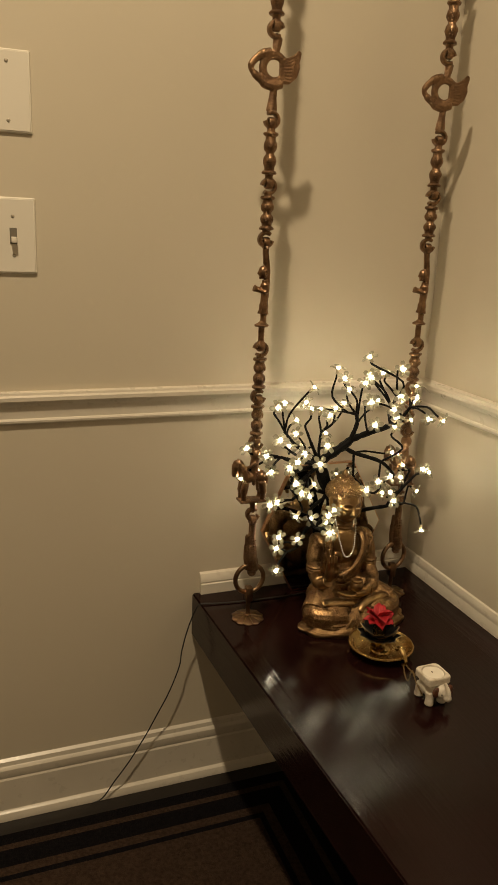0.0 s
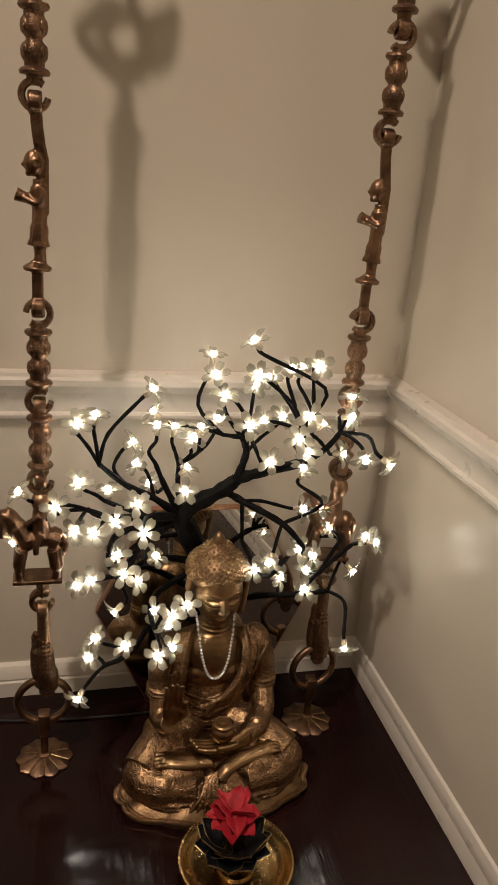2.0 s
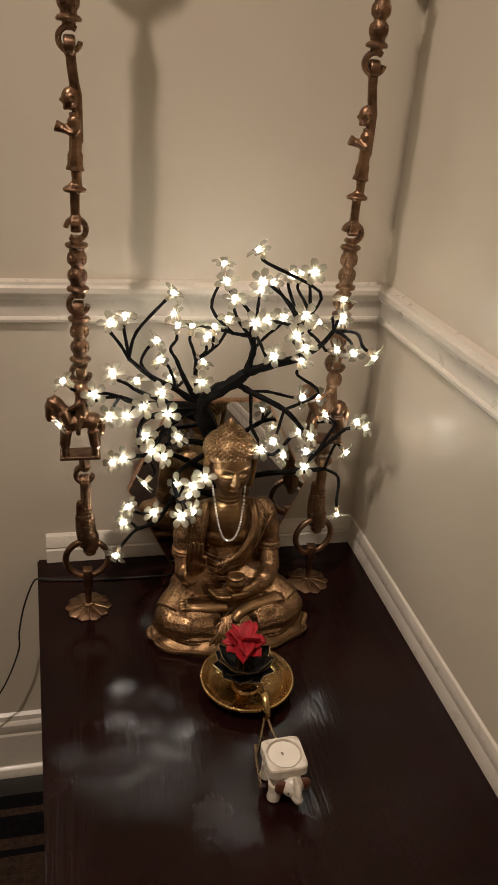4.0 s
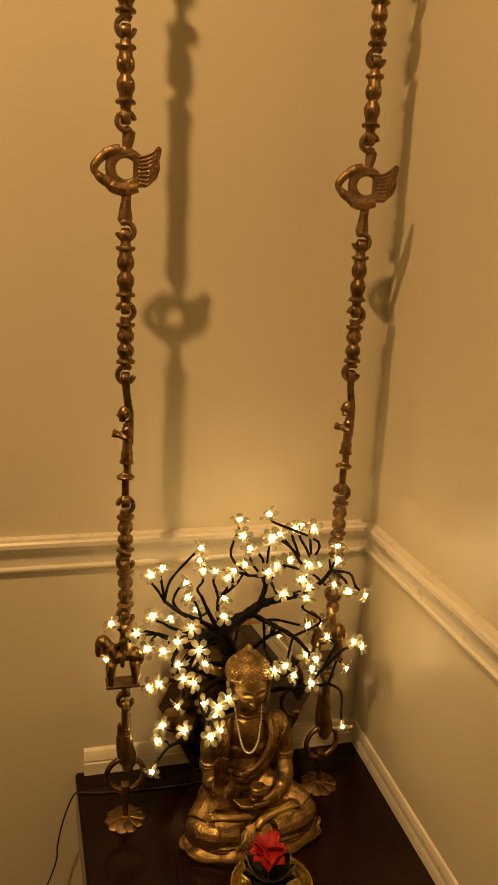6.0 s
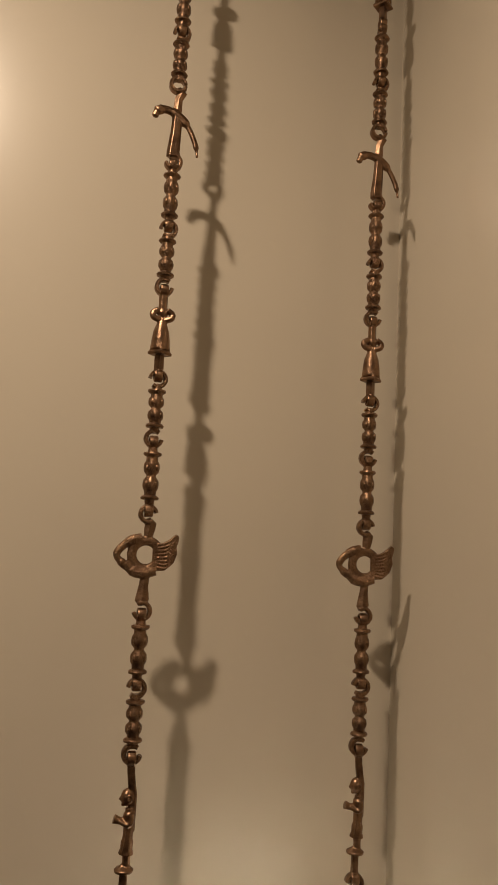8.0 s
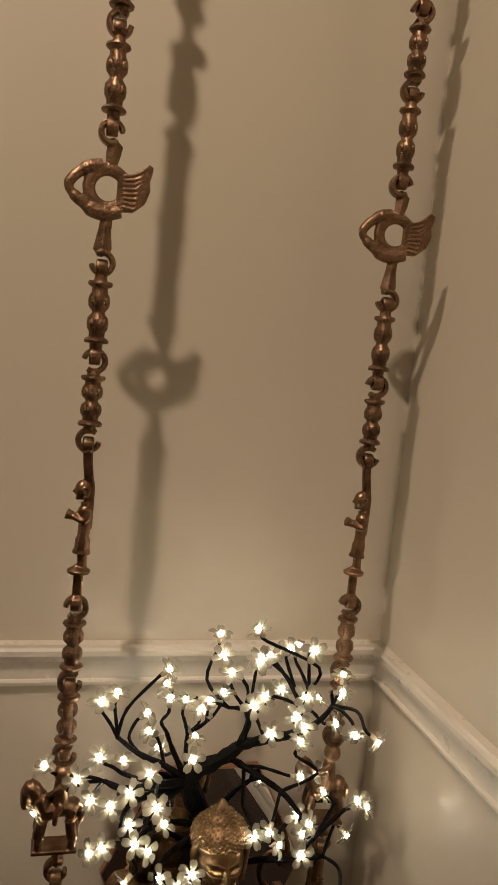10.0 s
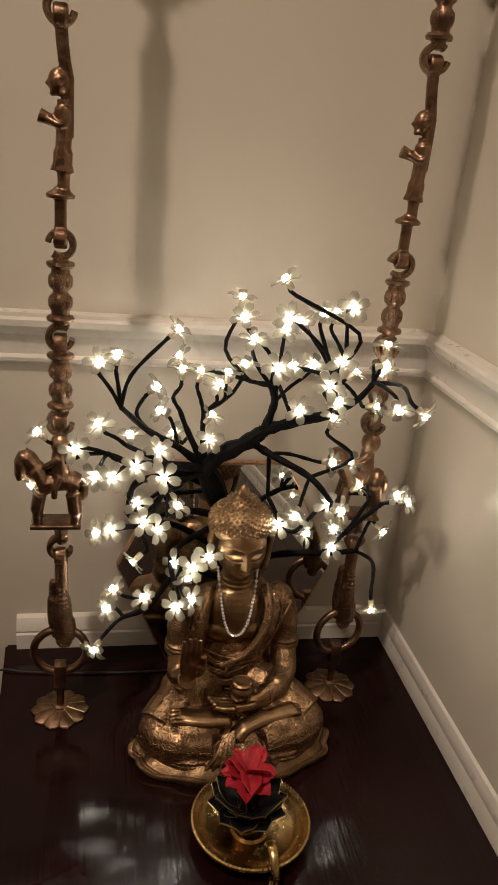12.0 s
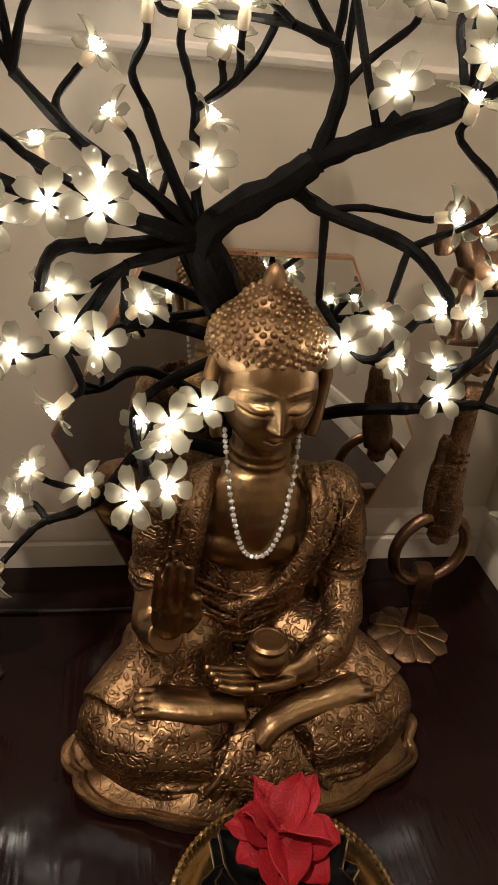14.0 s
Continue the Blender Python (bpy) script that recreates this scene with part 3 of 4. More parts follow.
def cast(name, build, spec, mat, thing, label=""):
    """One link of a chain; alike links share a mesh, melted into one skin where the casting is one body."""
    key = (name, round(spec[1] - spec[0], 4)) + tuple(spec[2:])
    m = Matrix.Translation((0, 0, spec[0]))
    if key in CAST:
        ob = new(name, CAST[key])
        ob.parent, ob.matrix_local = thing, m
    else:
        bm = build(0.0, spec[1] - spec[0], *spec[2:])
        if name != "bead_link":
            bm = fused(bm, 0.00095, 1)
        ob = part(name, bm, mat, thing)
        ob.matrix_local = m
        CAST[key] = ob.data
    if label:
        ob["label"] = label
    return ob


def hanging_chain(m, turn):
    """One chain from the lotus plate on the seat to the ceiling."""
    thing = empty("swing_chain", m)
    z = 0.427
    bm = bmesh.new()
    lathe(bm, [(0.004, 0.0), (0.0290, 0.0), (0.0295, 0.0022), (0.027, 0.0036), (0.018, 0.0052), (0.008, 0.0066), (0.004, 0.0068)], 80, (0, 0, z),
          lambda a, r: (0.0034 * abs(math.cos(5 * a)) ** 0.7 + 0.0010 * (abs(math.cos(5 * a)) > 0.97) - 0.0026) * (r > 0.015))
    plate = part("lotus_plate", bm, BRASS, thing, "cast brass lotus-shaped base plate", 30)
    bm = bmesh.new()
    for k in range(10):
        a = 2 * math.pi * k / 10 + math.pi / 10
        tube(bm, [((0.007 + 0.0205 * q) * math.cos(a), (0.007 + 0.0205 * q) * math.sin(a), z + 0.0069 - 0.0038 * q) for q in (0, 0.5, 1)], [0.0005, 0.0007, 0.0006], 5)
    part("petal_vein", bm, GILT, plate)
    bm = bmesh.new()
    lathe(bm, [(0.0085, 0.005), (0.0085, 0.0085), (0.0065, 0.0095), (0.0042, 0.0098)], 6, (0, 0, z))
    tube(bm, [(0, 0, z + 0.006), (0, 0, z + 0.052)], 0.0042, 10)
    part("bolt", bm, BRASS, thing)
    bm = bmesh.new()
    box(bm, (-0.0062, -0.0072, z + 0.036), (0.0062, 0.0072, z + 0.064), 0.0012)
    part("clevis_block", bm, BRASS, thing)
    bm = bmesh.new()
    torus(bm, (0, 0, 0.5075), 0.0275, 0.0043, turn)
    part("ring", bm, BRASS, thing)
    cast("fish_link", fish_link, (0.514, 0.629), CHASED, thing, "cast brass fish-shaped link with scales")
    cast("horse_link", horse_link, (0.634, 0.775, -1), BRASS, thing, "cast brass horse and rider link on a plinth")
    beads = [(0.768, 0.850, "eye"), (0.850, 0.932), (1.1105, 1.192), (1.192, 1.290), (1.417, 1.519), (1.519, 1.6015), (1.7335, 1.8186), (1.8186, 1.920)]
    beads += [(2.040, 2.122), (2.122, 2.224), (2.356, 2.472), (2.472, 2.588)]
    for spec in beads:
        cast("bead_link", bead_link, spec, CHASED, thing)
    cast("figure_link", figure_link, (0.932, 1.1105), BRASS, thing, "cast brass standing figure link")
    for a, b, s in ((1.290, 1.417, -1), (2.588, 2.714, -1)):
        cast("peacock_link", bird_link, (a, b, s), CHASED, thing, "cast brass peacock link pierced by a ring")
    for spec in ((1.6015, 1.7335), (2.224, 2.356)):
        cast("bell_link", bell_link, spec, BRASS, thing, "cast brass bell-skirted figure link")
    cast("parrot_link", parrot_link, (1.920, 2.040, -1), BRASS, thing, "cast brass long-tailed bird link")
    bm = bmesh.new()
    tube(bm, [(0, 0, 2.71), (0, 0, ROOM_Z)], 0.005, 8)
    lathe(bm, [(0.03, ROOM_Z - 0.006), (0.03, ROOM_Z)], 20)
    part("ceiling_hook", bm, BRASS, thing)
    return tagged(thing, "tall cast brass figured swing chain bolted to the bench", "chain", "pair of swing chains")


hanging_chain(pose(-0.4175, -0.1225, 0, 0, 0.13), 0.0)
hanging_chain(pose(-0.1040, -0.1045, 0, 0, 0.42, -6), 0.25)


# ---- the mirror ----
def mirror():
    thing = empty("hexagonal_mirror", pose(-0.2265, -0.0455, 0.4275, -5.5))
    def hexa(w, t, h, inset):
        return [(-w + inset, h), (-t + inset * 0.6, 2 * h - inset), (t - inset * 0.6, 2 * h - inset), (w - inset, h), (t - inset * 0.6, inset), (-t + inset * 0.6, inset)]
    def solid(bm, a, y0, y1):
        f = [bm.verts.new((x, y0, z)) for x, z in a]
        b = [bm.verts.new((x, y1, z)) for x, z in a]
        for k in range(6):
            bm.faces.new((f[k], f[(k + 1) % 6], b[(k + 1) % 6], b[k]))
        bm.faces.new(f[::-1]), bm.faces.new(b)
        bmesh.ops.recalc_face_normals(bm, faces=bm.faces[:])
    bm = bmesh.new()
    solid(bm, hexa(0.131, 0.067, 0.129, 0), 0.0, 0.012)
    part("rim", bm, FRAME, thing, "thin rose-gold metal rim", 20)
    bm = bmesh.new()
    solid(bm, hexa(0.131, 0.067, 0.129, 0.0022), -0.0012, 0.004)
    part("glass", bm, MIRROR, thing, "clear mirror glass", 20)
    return tagged(thing, "hexagonal mirror with a rose-gold rim leaning on the wall", "mirror")


mirror()


# ---- the statue ----
SX, SZ = -0.236, 0.4275


def face(bm, hx):
    """Head with brows, lowered lids, nose, lips and chin worked into the metal."""
    cy, cz, rx, ry, rz = 0.048, 0.2125, 0.0268, 0.0312, 0.0365

    def bell(d, w):
        return math.exp(-(d / w) ** 2)

    def relief(x, z):
        ax = abs(x)
        h = 0.0
        if z > 0.190:
            q = min(max((0.219 - z) / 0.021, 0.0), 1.0)
            h += (0.0008 + 0.0070 * q) * bell(x, 0.0024 + 0.0012 * q) * min(max((z - 0.1955) / 0.003, 0.0), 1.0) * min(max((0.222 - z) / 0.004, 0.0), 1.0)
        h += 0.0022 * bell(ax - 0.0042, 0.0017) * bell(z - 0.1990, 0.0018)
        h -= 0.0024 * bell(ax - 0.0105, 0.0058) * bell(z - 0.2135, 0.0026)
        h += 0.0016 * bell(ax - 0.0118, 0.0058) * bell(z - 0.2092, 0.0028)
        if 0.0035 < ax < 0.0205:
            h -= 0.0013 * bell(z - (0.2064 + 26 * (ax - 0.0115) ** 2), 0.0007)
            h -= 0.0007 * bell(z - (0.2124 - 18 * (ax - 0.0115) ** 2), 0.0006)
        if 0.0020 < ax < 0.0235:
            h += 0.0010 * bell(z - (0.2200 - 24 * (ax - 0.0115) ** 2), 0.0009)
        h += 0.0022 * bell(x, 0.0048) * bell(z - 0.1905, 0.0014) + 0.0024 * bell(x, 0.0038) * bell(z - 0.1868, 0.0015)
        h -= 0.0010 * bell(z - (0.1886 + 5 * x * x), 0.0005) * (ax < 0.0058)
        h += 0.0034 * bell(x, 0.0075) * bell(z - 0.1805, 0.0042)
        h += 0.0020 * bell(ax - 0.0135, 0.0070) * bell(z - 0.1975, 0.0075)
        return h
    cols = [-90 + 180 * k / 130 for k in range(131)] + [90 + 180 * k / 24 for k in range(1, 24)]
    rows = []
    for i in range(1, 140):
        a = math.pi * i / 140
        z = rz * math.cos(a)
        jaw = 1 - 0.16 * max(0.0, -z / rz) ** 2
        ring = []
        for c in cols:
            b = radians(c)
            x = rx * jaw * math.sin(a) * math.sin(b)
            y = -ry * math.sin(a) * math.cos(b) * (1 - 0.05 * max(0.0, -z / rz))
            if y < -0.004:
                y -= relief(x, 0.2105 + z * 1.02) * min(1.0, (-y - 0.004) / 0.010)
            ring.append(bm.verts.new((hx + x, cy + y, cz + z)))
        rows.append(ring)
    n = len(cols)
    for a, b in zip(rows, rows[1:]):
        for k in range(n):
            bm.faces.new((a[k], b[k], b[(k + 1) % n], a[(k + 1) % n]))
    bm.faces.new(rows[0]), bm.faces.new(rows[-1][::-1])


def statue():
    """Seated statue of cast brass: one skin of chased robe, smooth skin, hair and a scalloped foot."""
    robe, flesh = bmesh.new(), bmesh.new()
    dx, hx = 0.006, 0.0045
    # torso and draped arms
    ball(robe, (dx, 0.055, 0.075), (0.045, 0.034, 0.052))
    ball(robe, (dx, 0.056, 0.115), (0.050, 0.029, 0.046))
    ball(robe, (dx, 0.058, 0.140), (0.056, 0.024, 0.020))
    for s in (-1, 1):
        ball(robe, (dx + s * 0.050, 0.057, 0.138), (0.0165, 0.021, 0.018))
        tube(robe, spline([(dx + s * 0.053, 0.055, 0.133), (dx + s * 0.0585, 0.050, 0.105), (dx + s * 0.0575, 0.042, 0.076)], 5), [0.0160] * 5 + [0.0144] * 6, 14)
        # thighs, knees and the lower legs under the cloth
        tube(robe, spline([(s * 0.026, 0.042, 0.046), (s * 0.058, 0.012, 0.042), (s * 0.079, -0.010, 0.031)], 5), [0.030] * 5 + [0.024] * 6, 14)
        ball(robe, (s * 0.078, -0.011, 0.029), (0.0225, 0.023, 0.021))
        tube(robe, spline([(s * 0.080, -0.015, 0.0270), (s * 0.056, -0.030, 0.0270), (s * 0.028, -0.034, 0.0250)], 5), [0.020] * 6 + [0.0175] * 5, 14)
        ball(robe, (s * 0.043, -0.014, 0.035), (0.035, 0.030, 0.0185))
        for k in range(2):
            tube(robe, spline([(s * 0.1005, -0.008, 0.022 - 0.004 * k), (s * 0.086, -0.031, 0.018 - 0.004 * k), (s * 0.056, -0.0495 - 0.001 * k, 0.019 - 0.005 * k), (s * 0.024, -0.0515, 0.019 - 0.004 * k)], 5), 0.0019, 6)
        # pleats that fan out from the crossed ankles
        for k in range(5):
            tube(robe, spline([(s * (0.004 + 0.003 * k), -0.036, 0.044 - 0.001 * k), (s * (0.007 + 0.0045 * k), -0.0525, 0.028), (s * (0.005 + 0.0085 * k), -0.060 + 0.001 * k, 0.010)], 5), 0.0021, 6)
        for k in range(3):
            tube(robe, [(dx + s * (0.0585 + 0.0156 * math.cos(a)), 0.047 + 0.0156 * math.sin(a), 0.096 - 0.0048 * k) for a in (2 * math.pi * q / 14 for q in range(15))], 0.0015, 5, caps=False)
    ball(robe, (0, 0.006, 0.027), (0.055, 0.044, 0.018))
    ball(robe, (0, -0.038, 0.018), (0.032, 0.022, 0.018))
    # borders of the robe beside the bare chest
    for line in ([(0.031, 0.050, 0.161), (0.033, 0.030, 0.146), (0.027, 0.021, 0.122), (0.010, 0.0185, 0.096), (-0.018, 0.021, 0.080)], [(-0.029, 0.050, 0.161), (-0.037, 0.031, 0.146), (-0.041, 0.026, 0.118), (-0.043, 0.029, 0.086)]):
        for off, r in ((0.0, 0.0040), (0.0062, 0.0013), (-0.0052, 0.0013), (0.0095, 0.0011), (0.0135, 0.0011)):
            away = 1 if line[0][0] > 0 else -1
            tube(robe, spline([(dx + x + away * off, y + 0.10 * abs(off), z) for x, y, z in line], 6), r, 7)
    for k in range(5):
        tube(robe, spline([(dx + 0.060 - 0.003 * k, 0.040, 0.146 - 0.006 * k), (dx + 0.050 - 0.003 * k, 0.029, 0.136 - 0.008 * k), (dx + 0.042 - 0.004 * k, 0.0275, 0.118 - 0.008 * k)], 4), 0.0014, 6)
    # sash with its knot
    for k in range(7):
        tube(robe, spline([(dx - 0.042, 0.031, 0.101 - 0.0055 * k), (dx - 0.012, 0.0205 - 0.0002 * k, 0.0905 - 0.0056 * k - 0.0015 * (k % 2)), (dx + 0.022 - 0.002 * k, 0.0215, 0.0950 - 0.0052 * k)], 5), 0.0016, 6)
    ball(robe, (dx - 0.004, 0.0190, 0.0835), (0.0080, 0.0040, 0.0042))
    tube(robe, spline([(dx - 0.006, 0.018, 0.084), (dx - 0.012, 0.0165, 0.077), (dx - 0.010, 0.0165, 0.070)], 4), 0.0024, 6)
    # sleeve of the lowered arm
    tube(robe, spline([(dx + 0.0575, 0.042, 0.080), (0.0595, 0.022, 0.068), (0.046, 0.001, 0.0635), (0.033, -0.007, 0.0615)], 5), [0.0145] * 6 + [0.0128] * 5 + [0.0108] * 5, 12)
    # bare chest and neck
    ball(flesh, (dx - 0.003, 0.045, 0.128), (0.0345, 0.0228, 0.041), u=24, v=16)
    for s in (-1, 1):
        ball(flesh, (dx - 0.003 + s * 0.0145, 0.0345, 0.118), (0.0165, 0.0125, 0.0145), u=20, v=12)
    tube(flesh, [(hx, 0.053, 0.150), (hx, 0.051, 0.168), (hx, 0.049, 0.186)], [0.023, 0.0170, 0.0172], 18)
    for z in (0.1625, 0.1685, 0.1745):
        tube(flesh, [(hx + 0.0178 * math.cos(a), 0.0505 + 0.0178 * math.sin(a), z) for a in (2 * math.pi * q / 22 for q in range(23))], 0.0008, 5, caps=False)
    for s in (-1, 1):
        tube(flesh, spline([(hx + s * 0.0285, 0.050, 0.230), (hx + s * 0.0318, 0.048, 0.219), (hx + s * 0.0300, 0.046, 0.203), (hx + s * 0.0265, 0.045, 0.184)], 4), [0.0046] * 5 + [0.0036] * 4 + [0.0042] * 4, 8)
    # raised palm with four fingers and a thumb
    tube(flesh, spline([(dx - 0.0575, 0.042, 0.078), (-0.0555, 0.014, 0.074), (-0.0510, -0.004, 0.086)], 5), [0.0140] * 5 + [0.0108] * 6, 12)
    ball(flesh, (-0.0500, -0.0075, 0.104), (0.0105, 0.0066, 0.0175))
    for k in range(4):
        x = -0.0586 + 0.0056 * k
        tube(flesh, [(x, -0.010, 0.112), (x + 0.0004, -0.0115, 0.127), (x + 0.0008, -0.0105, 0.1355 + (0.003, 0.0055, 0.006, 0.003)[k])], [0.0027, 0.0024, 0.0019], 8)
    tube(flesh, spline([(-0.042, -0.006, 0.094), (-0.0375, -0.010, 0.106), (-0.0375, -0.0120, 0.120)], 4), [0.0052] * 5 + [0.0032] * 4, 8)
    # palm in the lap
    tube(flesh, spline([(0.047, 0.002, 0.063), (0.026, -0.013, 0.0605), (0.004, -0.018, 0.0590)], 5), [0.0108] * 5 + [0.0090] * 6, 12, 0.7)
    for k in range(4):
        tube(flesh, spline([(0.004, -0.010 - 0.0046 * k, 0.0592), (-0.014, -0.008 - 0.0048 * k, 0.0597), (-0.029 + 0.002 * k, -0.005 - 0.0048 * k, 0.0610)], 4), [0.0033] * 5 + [0.0027] * 4, 8)
    tube(flesh, spline([(0.020, -0.021, 0.0625), (0.008, -0.0265, 0.0650), (-0.003, -0.0265, 0.0645)], 4), 0.0033, 8)
    # crossed shins and upturned soles
    tube(flesh, spline([(0.062, -0.017, 0.0480), (0.044, -0.022, 0.0475), (0.022, -0.027, 0.0460), (0.006, -0.033, 0.0430), (-0.003, -0.038, 0.0350)], 5), [0.0074] * 6 + [0.0068] * 5 + [0.0066] * 5 + [0.0066] * 5, 14, 1.5)
    tube(flesh, spline([(-0.008, -0.022, 0.0465), (-0.034, -0.022, 0.0490), (-0.058, -0.016, 0.0490)], 5), [0.0062] * 4 + [0.0072] * 7, 14, 1.75)
    for s in (-1, 1):
        for k in range(5):
            x, y, z = s * 0.0610, -0.0265 + 0.0050 * k, (0.0510 if s < 0 else 0.0500) + 0.0008 * k
            tube(flesh, [(x - s * 0.004, y, z), (x + s * 0.004, y, z + 0.001), (x + s * 0.0085, y, z)], [0.0026, 0.0024 + 0.0009 * (k == 0), 0.0018], 8)
    robe, flesh = fused(robe, 0.0013, 1), fused(flesh, 0.0012, 1)
    face(flesh, hx)
    # scalloped hem plate
    hem = bmesh.new()

    def scallop(a, r):
        front = math.atan2(math.sin(a + math.pi / 2), math.cos(a + math.pi / 2))
        return ((0.0060 * abs(math.sin(4.5 * a + 0.785)) - 0.003) - 0.016 * math.exp(-(front / 0.16) ** 2)) * min(1, max(0, (r - 0.06) / 0.035))
    lathe(hem, [(0.030, 0.0), (0.098, 0.0), (0.1010, 0.0022), (0.1012, 0.0052), (0.0990, 0.0068), (0.0965, 0.0062), (0.0950, 0.0076), (0.0930, 0.0066), (0.0900, 0.0082), (0.080, 0.013), (0.060, 0.022), (0.030, 0.024)], 180, (0, 0, 0), scallop)
    for v in hem.verts:
        a = math.atan2(v.co.y, v.co.x)
        v.co.y *= 0.52 if v.co.y < 0 else 0.50
        v.co.x *= 1.06
        v.co.y -= 0.0160
        v.co.z += 0.0020 * (1 + math.sin(9 * a + 1.2)) * (0.001 < v.co.z < 0.02)
    # curls
    hair = bmesh.new()
    caps = (((hx, 0.0575, 0.2345), (0.0335, 0.0345, 0.0240), 520, 0.0022), ((hx, 0.058, 0.2520), (0.0190, 0.0190, 0.0145), 200, 0.0020))
    for c, rad, count, size in caps:
        ball(hair, c, rad, u=28, v=18)
        for k in range(count):
            up = 1 - 2 * (k + 0.5) / count
            a = k * 2.399963
            flat = math.sqrt(1 - up * up)
            p = (c[0] + rad[0] * 0.985 * flat * math.cos(a), c[1] + rad[1] * 0.985 * flat * math.sin(a), c[2] + rad[2] * 0.985 * up)
            if (p[2] < 0.2325 and p[1] < 0.050) or p[2] < 0.214:
                continue
            k2 = random.uniform(0.85, 1.12)
            ball(hair, [q + random.uniform(-0.0004, 0.0004) for q in p], (size * k2, size * k2, size * 0.85), u=8, v=6)
    lathe(hair, [(0.0062, 0.0), (0.0068, 0.004), (0.0060, 0.009), (0.0035, 0.0130), (0.0010, 0.0150)], 14, (hx, 0.058, 0.2625))
    # bowl with its lid
    bowl = bmesh.new()
    lathe(bowl, [(0.006, 0.0), (0.0105, 0.003), (0.0128, 0.010), (0.0118, 0.016), (0.0098, 0.0180), (0.0112, 0.0190), (0.0112, 0.0215), (0.0092, 0.0228), (0.0085, 0.0220), (0.0065, 0.0226), (0.0055, 0.0220), (0.002, 0.0230)], 26, (0.005, -0.0130, 0.0640))
    whole = bmesh.new()
    for bm, slot in ((robe, 0), (flesh, 1), (hair, 2), (hem, 3), (bowl, 1)):
        me = bpy.data.meshes.new("piece")
        bm.to_mesh(me)
        bm.free()
        first = len(whole.faces)
        whole.from_mesh(me)
        bpy.data.meshes.remove(me)
        whole.faces.ensure_lookup_table()
        for f in whole.faces[first:]:
            f.material_index = slot
    bmesh.ops.transform(whole, matrix=pose(SX, -0.1795, SZ, 0, 0, 2), verts=whole.verts[:])
    ob = part("seated_statue", whole, [ROBE, SKIN, HAIR, HEM], sharp=50)
    return tagged(ob, "seated cast brass statue with an ornate chased robe", "statue")


figure = statue()


def necklace(on):
    """A string of bright stones laid round the statue's neck."""
    thing = empty("necklace")
    bpy.context.view_layer.update()
    deps = bpy.context.evaluated_depsgraph_get()
    line = []
    for k in range(121):
        u = -1 + 2 * k / 120
        x = SX + 0.001 + 0.0235 * u * (1 - 0.10 * u * u)
        z = 0.5440 + 0.072 * abs(u) ** 2.4
        line.append((x, z))
    path = []
    for x, z in line:
        hit, place, normal, _ = on.ray_cast(Vector((x, -0.40, z)), Vector((0, 1, 0)))
        path.append(Vector((x, (place.y if hit and z < 0.585 else -0.150 + 0.45 * max(0, z - 0.585)) - 0.0013, z)))
    for _ in range(6):
        path = [path[0]] + [Vector((p.x, (a.y + 2 * p.y + b.y) / 4, p.z)) for a, p, b in zip(path, path[1:], path[2:])] + [path[-1]]
    bm = bmesh.new()
    bmesh.ops.create_icosphere(bm, subdivisions=1, radius=0.00175)
    first, last = None, None
    for p in path:
        if last is not None and (p - last).length < 0.0029:
            continue
        last = p
        m = Matrix.Translation(p) @ Euler((random.random() * 3, random.random() * 3, 0)).to_matrix().to_4x4()
        if first is None:
            first = part("stone", bm, STONE, thing, sharp=5)
            first.matrix_local = m
        else:
            again("stone", first, m, thing)
    bm = bmesh.new()
    tube(bm, path[::2], 0.0007, 5)
    part("setting", bm, SCREW, thing)
    return tagged(thing, "sparkling rhinestone necklace hung round the statue", "necklace")


necklace(figure)


# ---- the lit blossom tree ----
AXES = {"c": (0.05, -1.0, 0.42), "u": (0, -0.15, 1.0), "d": (0, -0.2, -1.0), "l": (-1.0, -0.2, 0.1), "r": (1.0, -0.2, 0.1)}


def petal_mesh():
    """One spoon-shaped petal that opens along +x from the heart of the flower."""
    bm = bmesh.new()
    rows = []
    for i in range(6):
        t = i / 5
        w = 0.0046 * math.sin(math.pi * (0.07 + 0.79 * t ** 1.25)) ** 0.9
        for side in (1, -1):
            rows.append([])
            for j in range(4):
                s = -1 + 2 * j / 3
                lift = 0.0058 * (t ** 0.8) * 0.72 - 0.0022 * t ** 3 + 0.0013 * s * s * math.sin(math.pi * t)
                notch = 0.0008 * (1 - abs(s)) * (t == 1)
                rows[-1].append(bm.verts.new((0.0022 + 0.0136 * t - notch, s * w, lift + side * 0.00035)))
    for i in range(5):
        for j in range(3):
            a, b = rows[2 * i], rows[2 * i + 2]
            bm.faces.new((a[j], b[j], b[j + 1], a[j + 1]))
            a, b = rows[2 * i + 1], rows[2 * i + 3]
            bm.faces.new((a[j], a[j + 1], b[j + 1], b[j]))
        for j in (0, 3):
            bm.faces.new((rows[2 * i][j], rows[2 * i + 1][j], rows[2 * i + 3][j], rows[2 * i + 2][j]))
    for i in (0, 5):
        for j in range(3):
            bm.faces.new((rows[2 * i][j], rows[2 * i][j + 1], rows[2 * i + 1][j + 1], rows[2 * i + 1][j]))
    bmesh.ops.recalc_face_normals(bm, faces=bm.faces[:])
    return bm


def cup_mesh():
    bm = bmesh.new()
    lathe(bm, [(0.0020, -0.0095), (0.0030, -0.0090), (0.0032, -0.0040), (0.0026, -0.0005), (0.0014, 0.0004)], 10)
    return bm


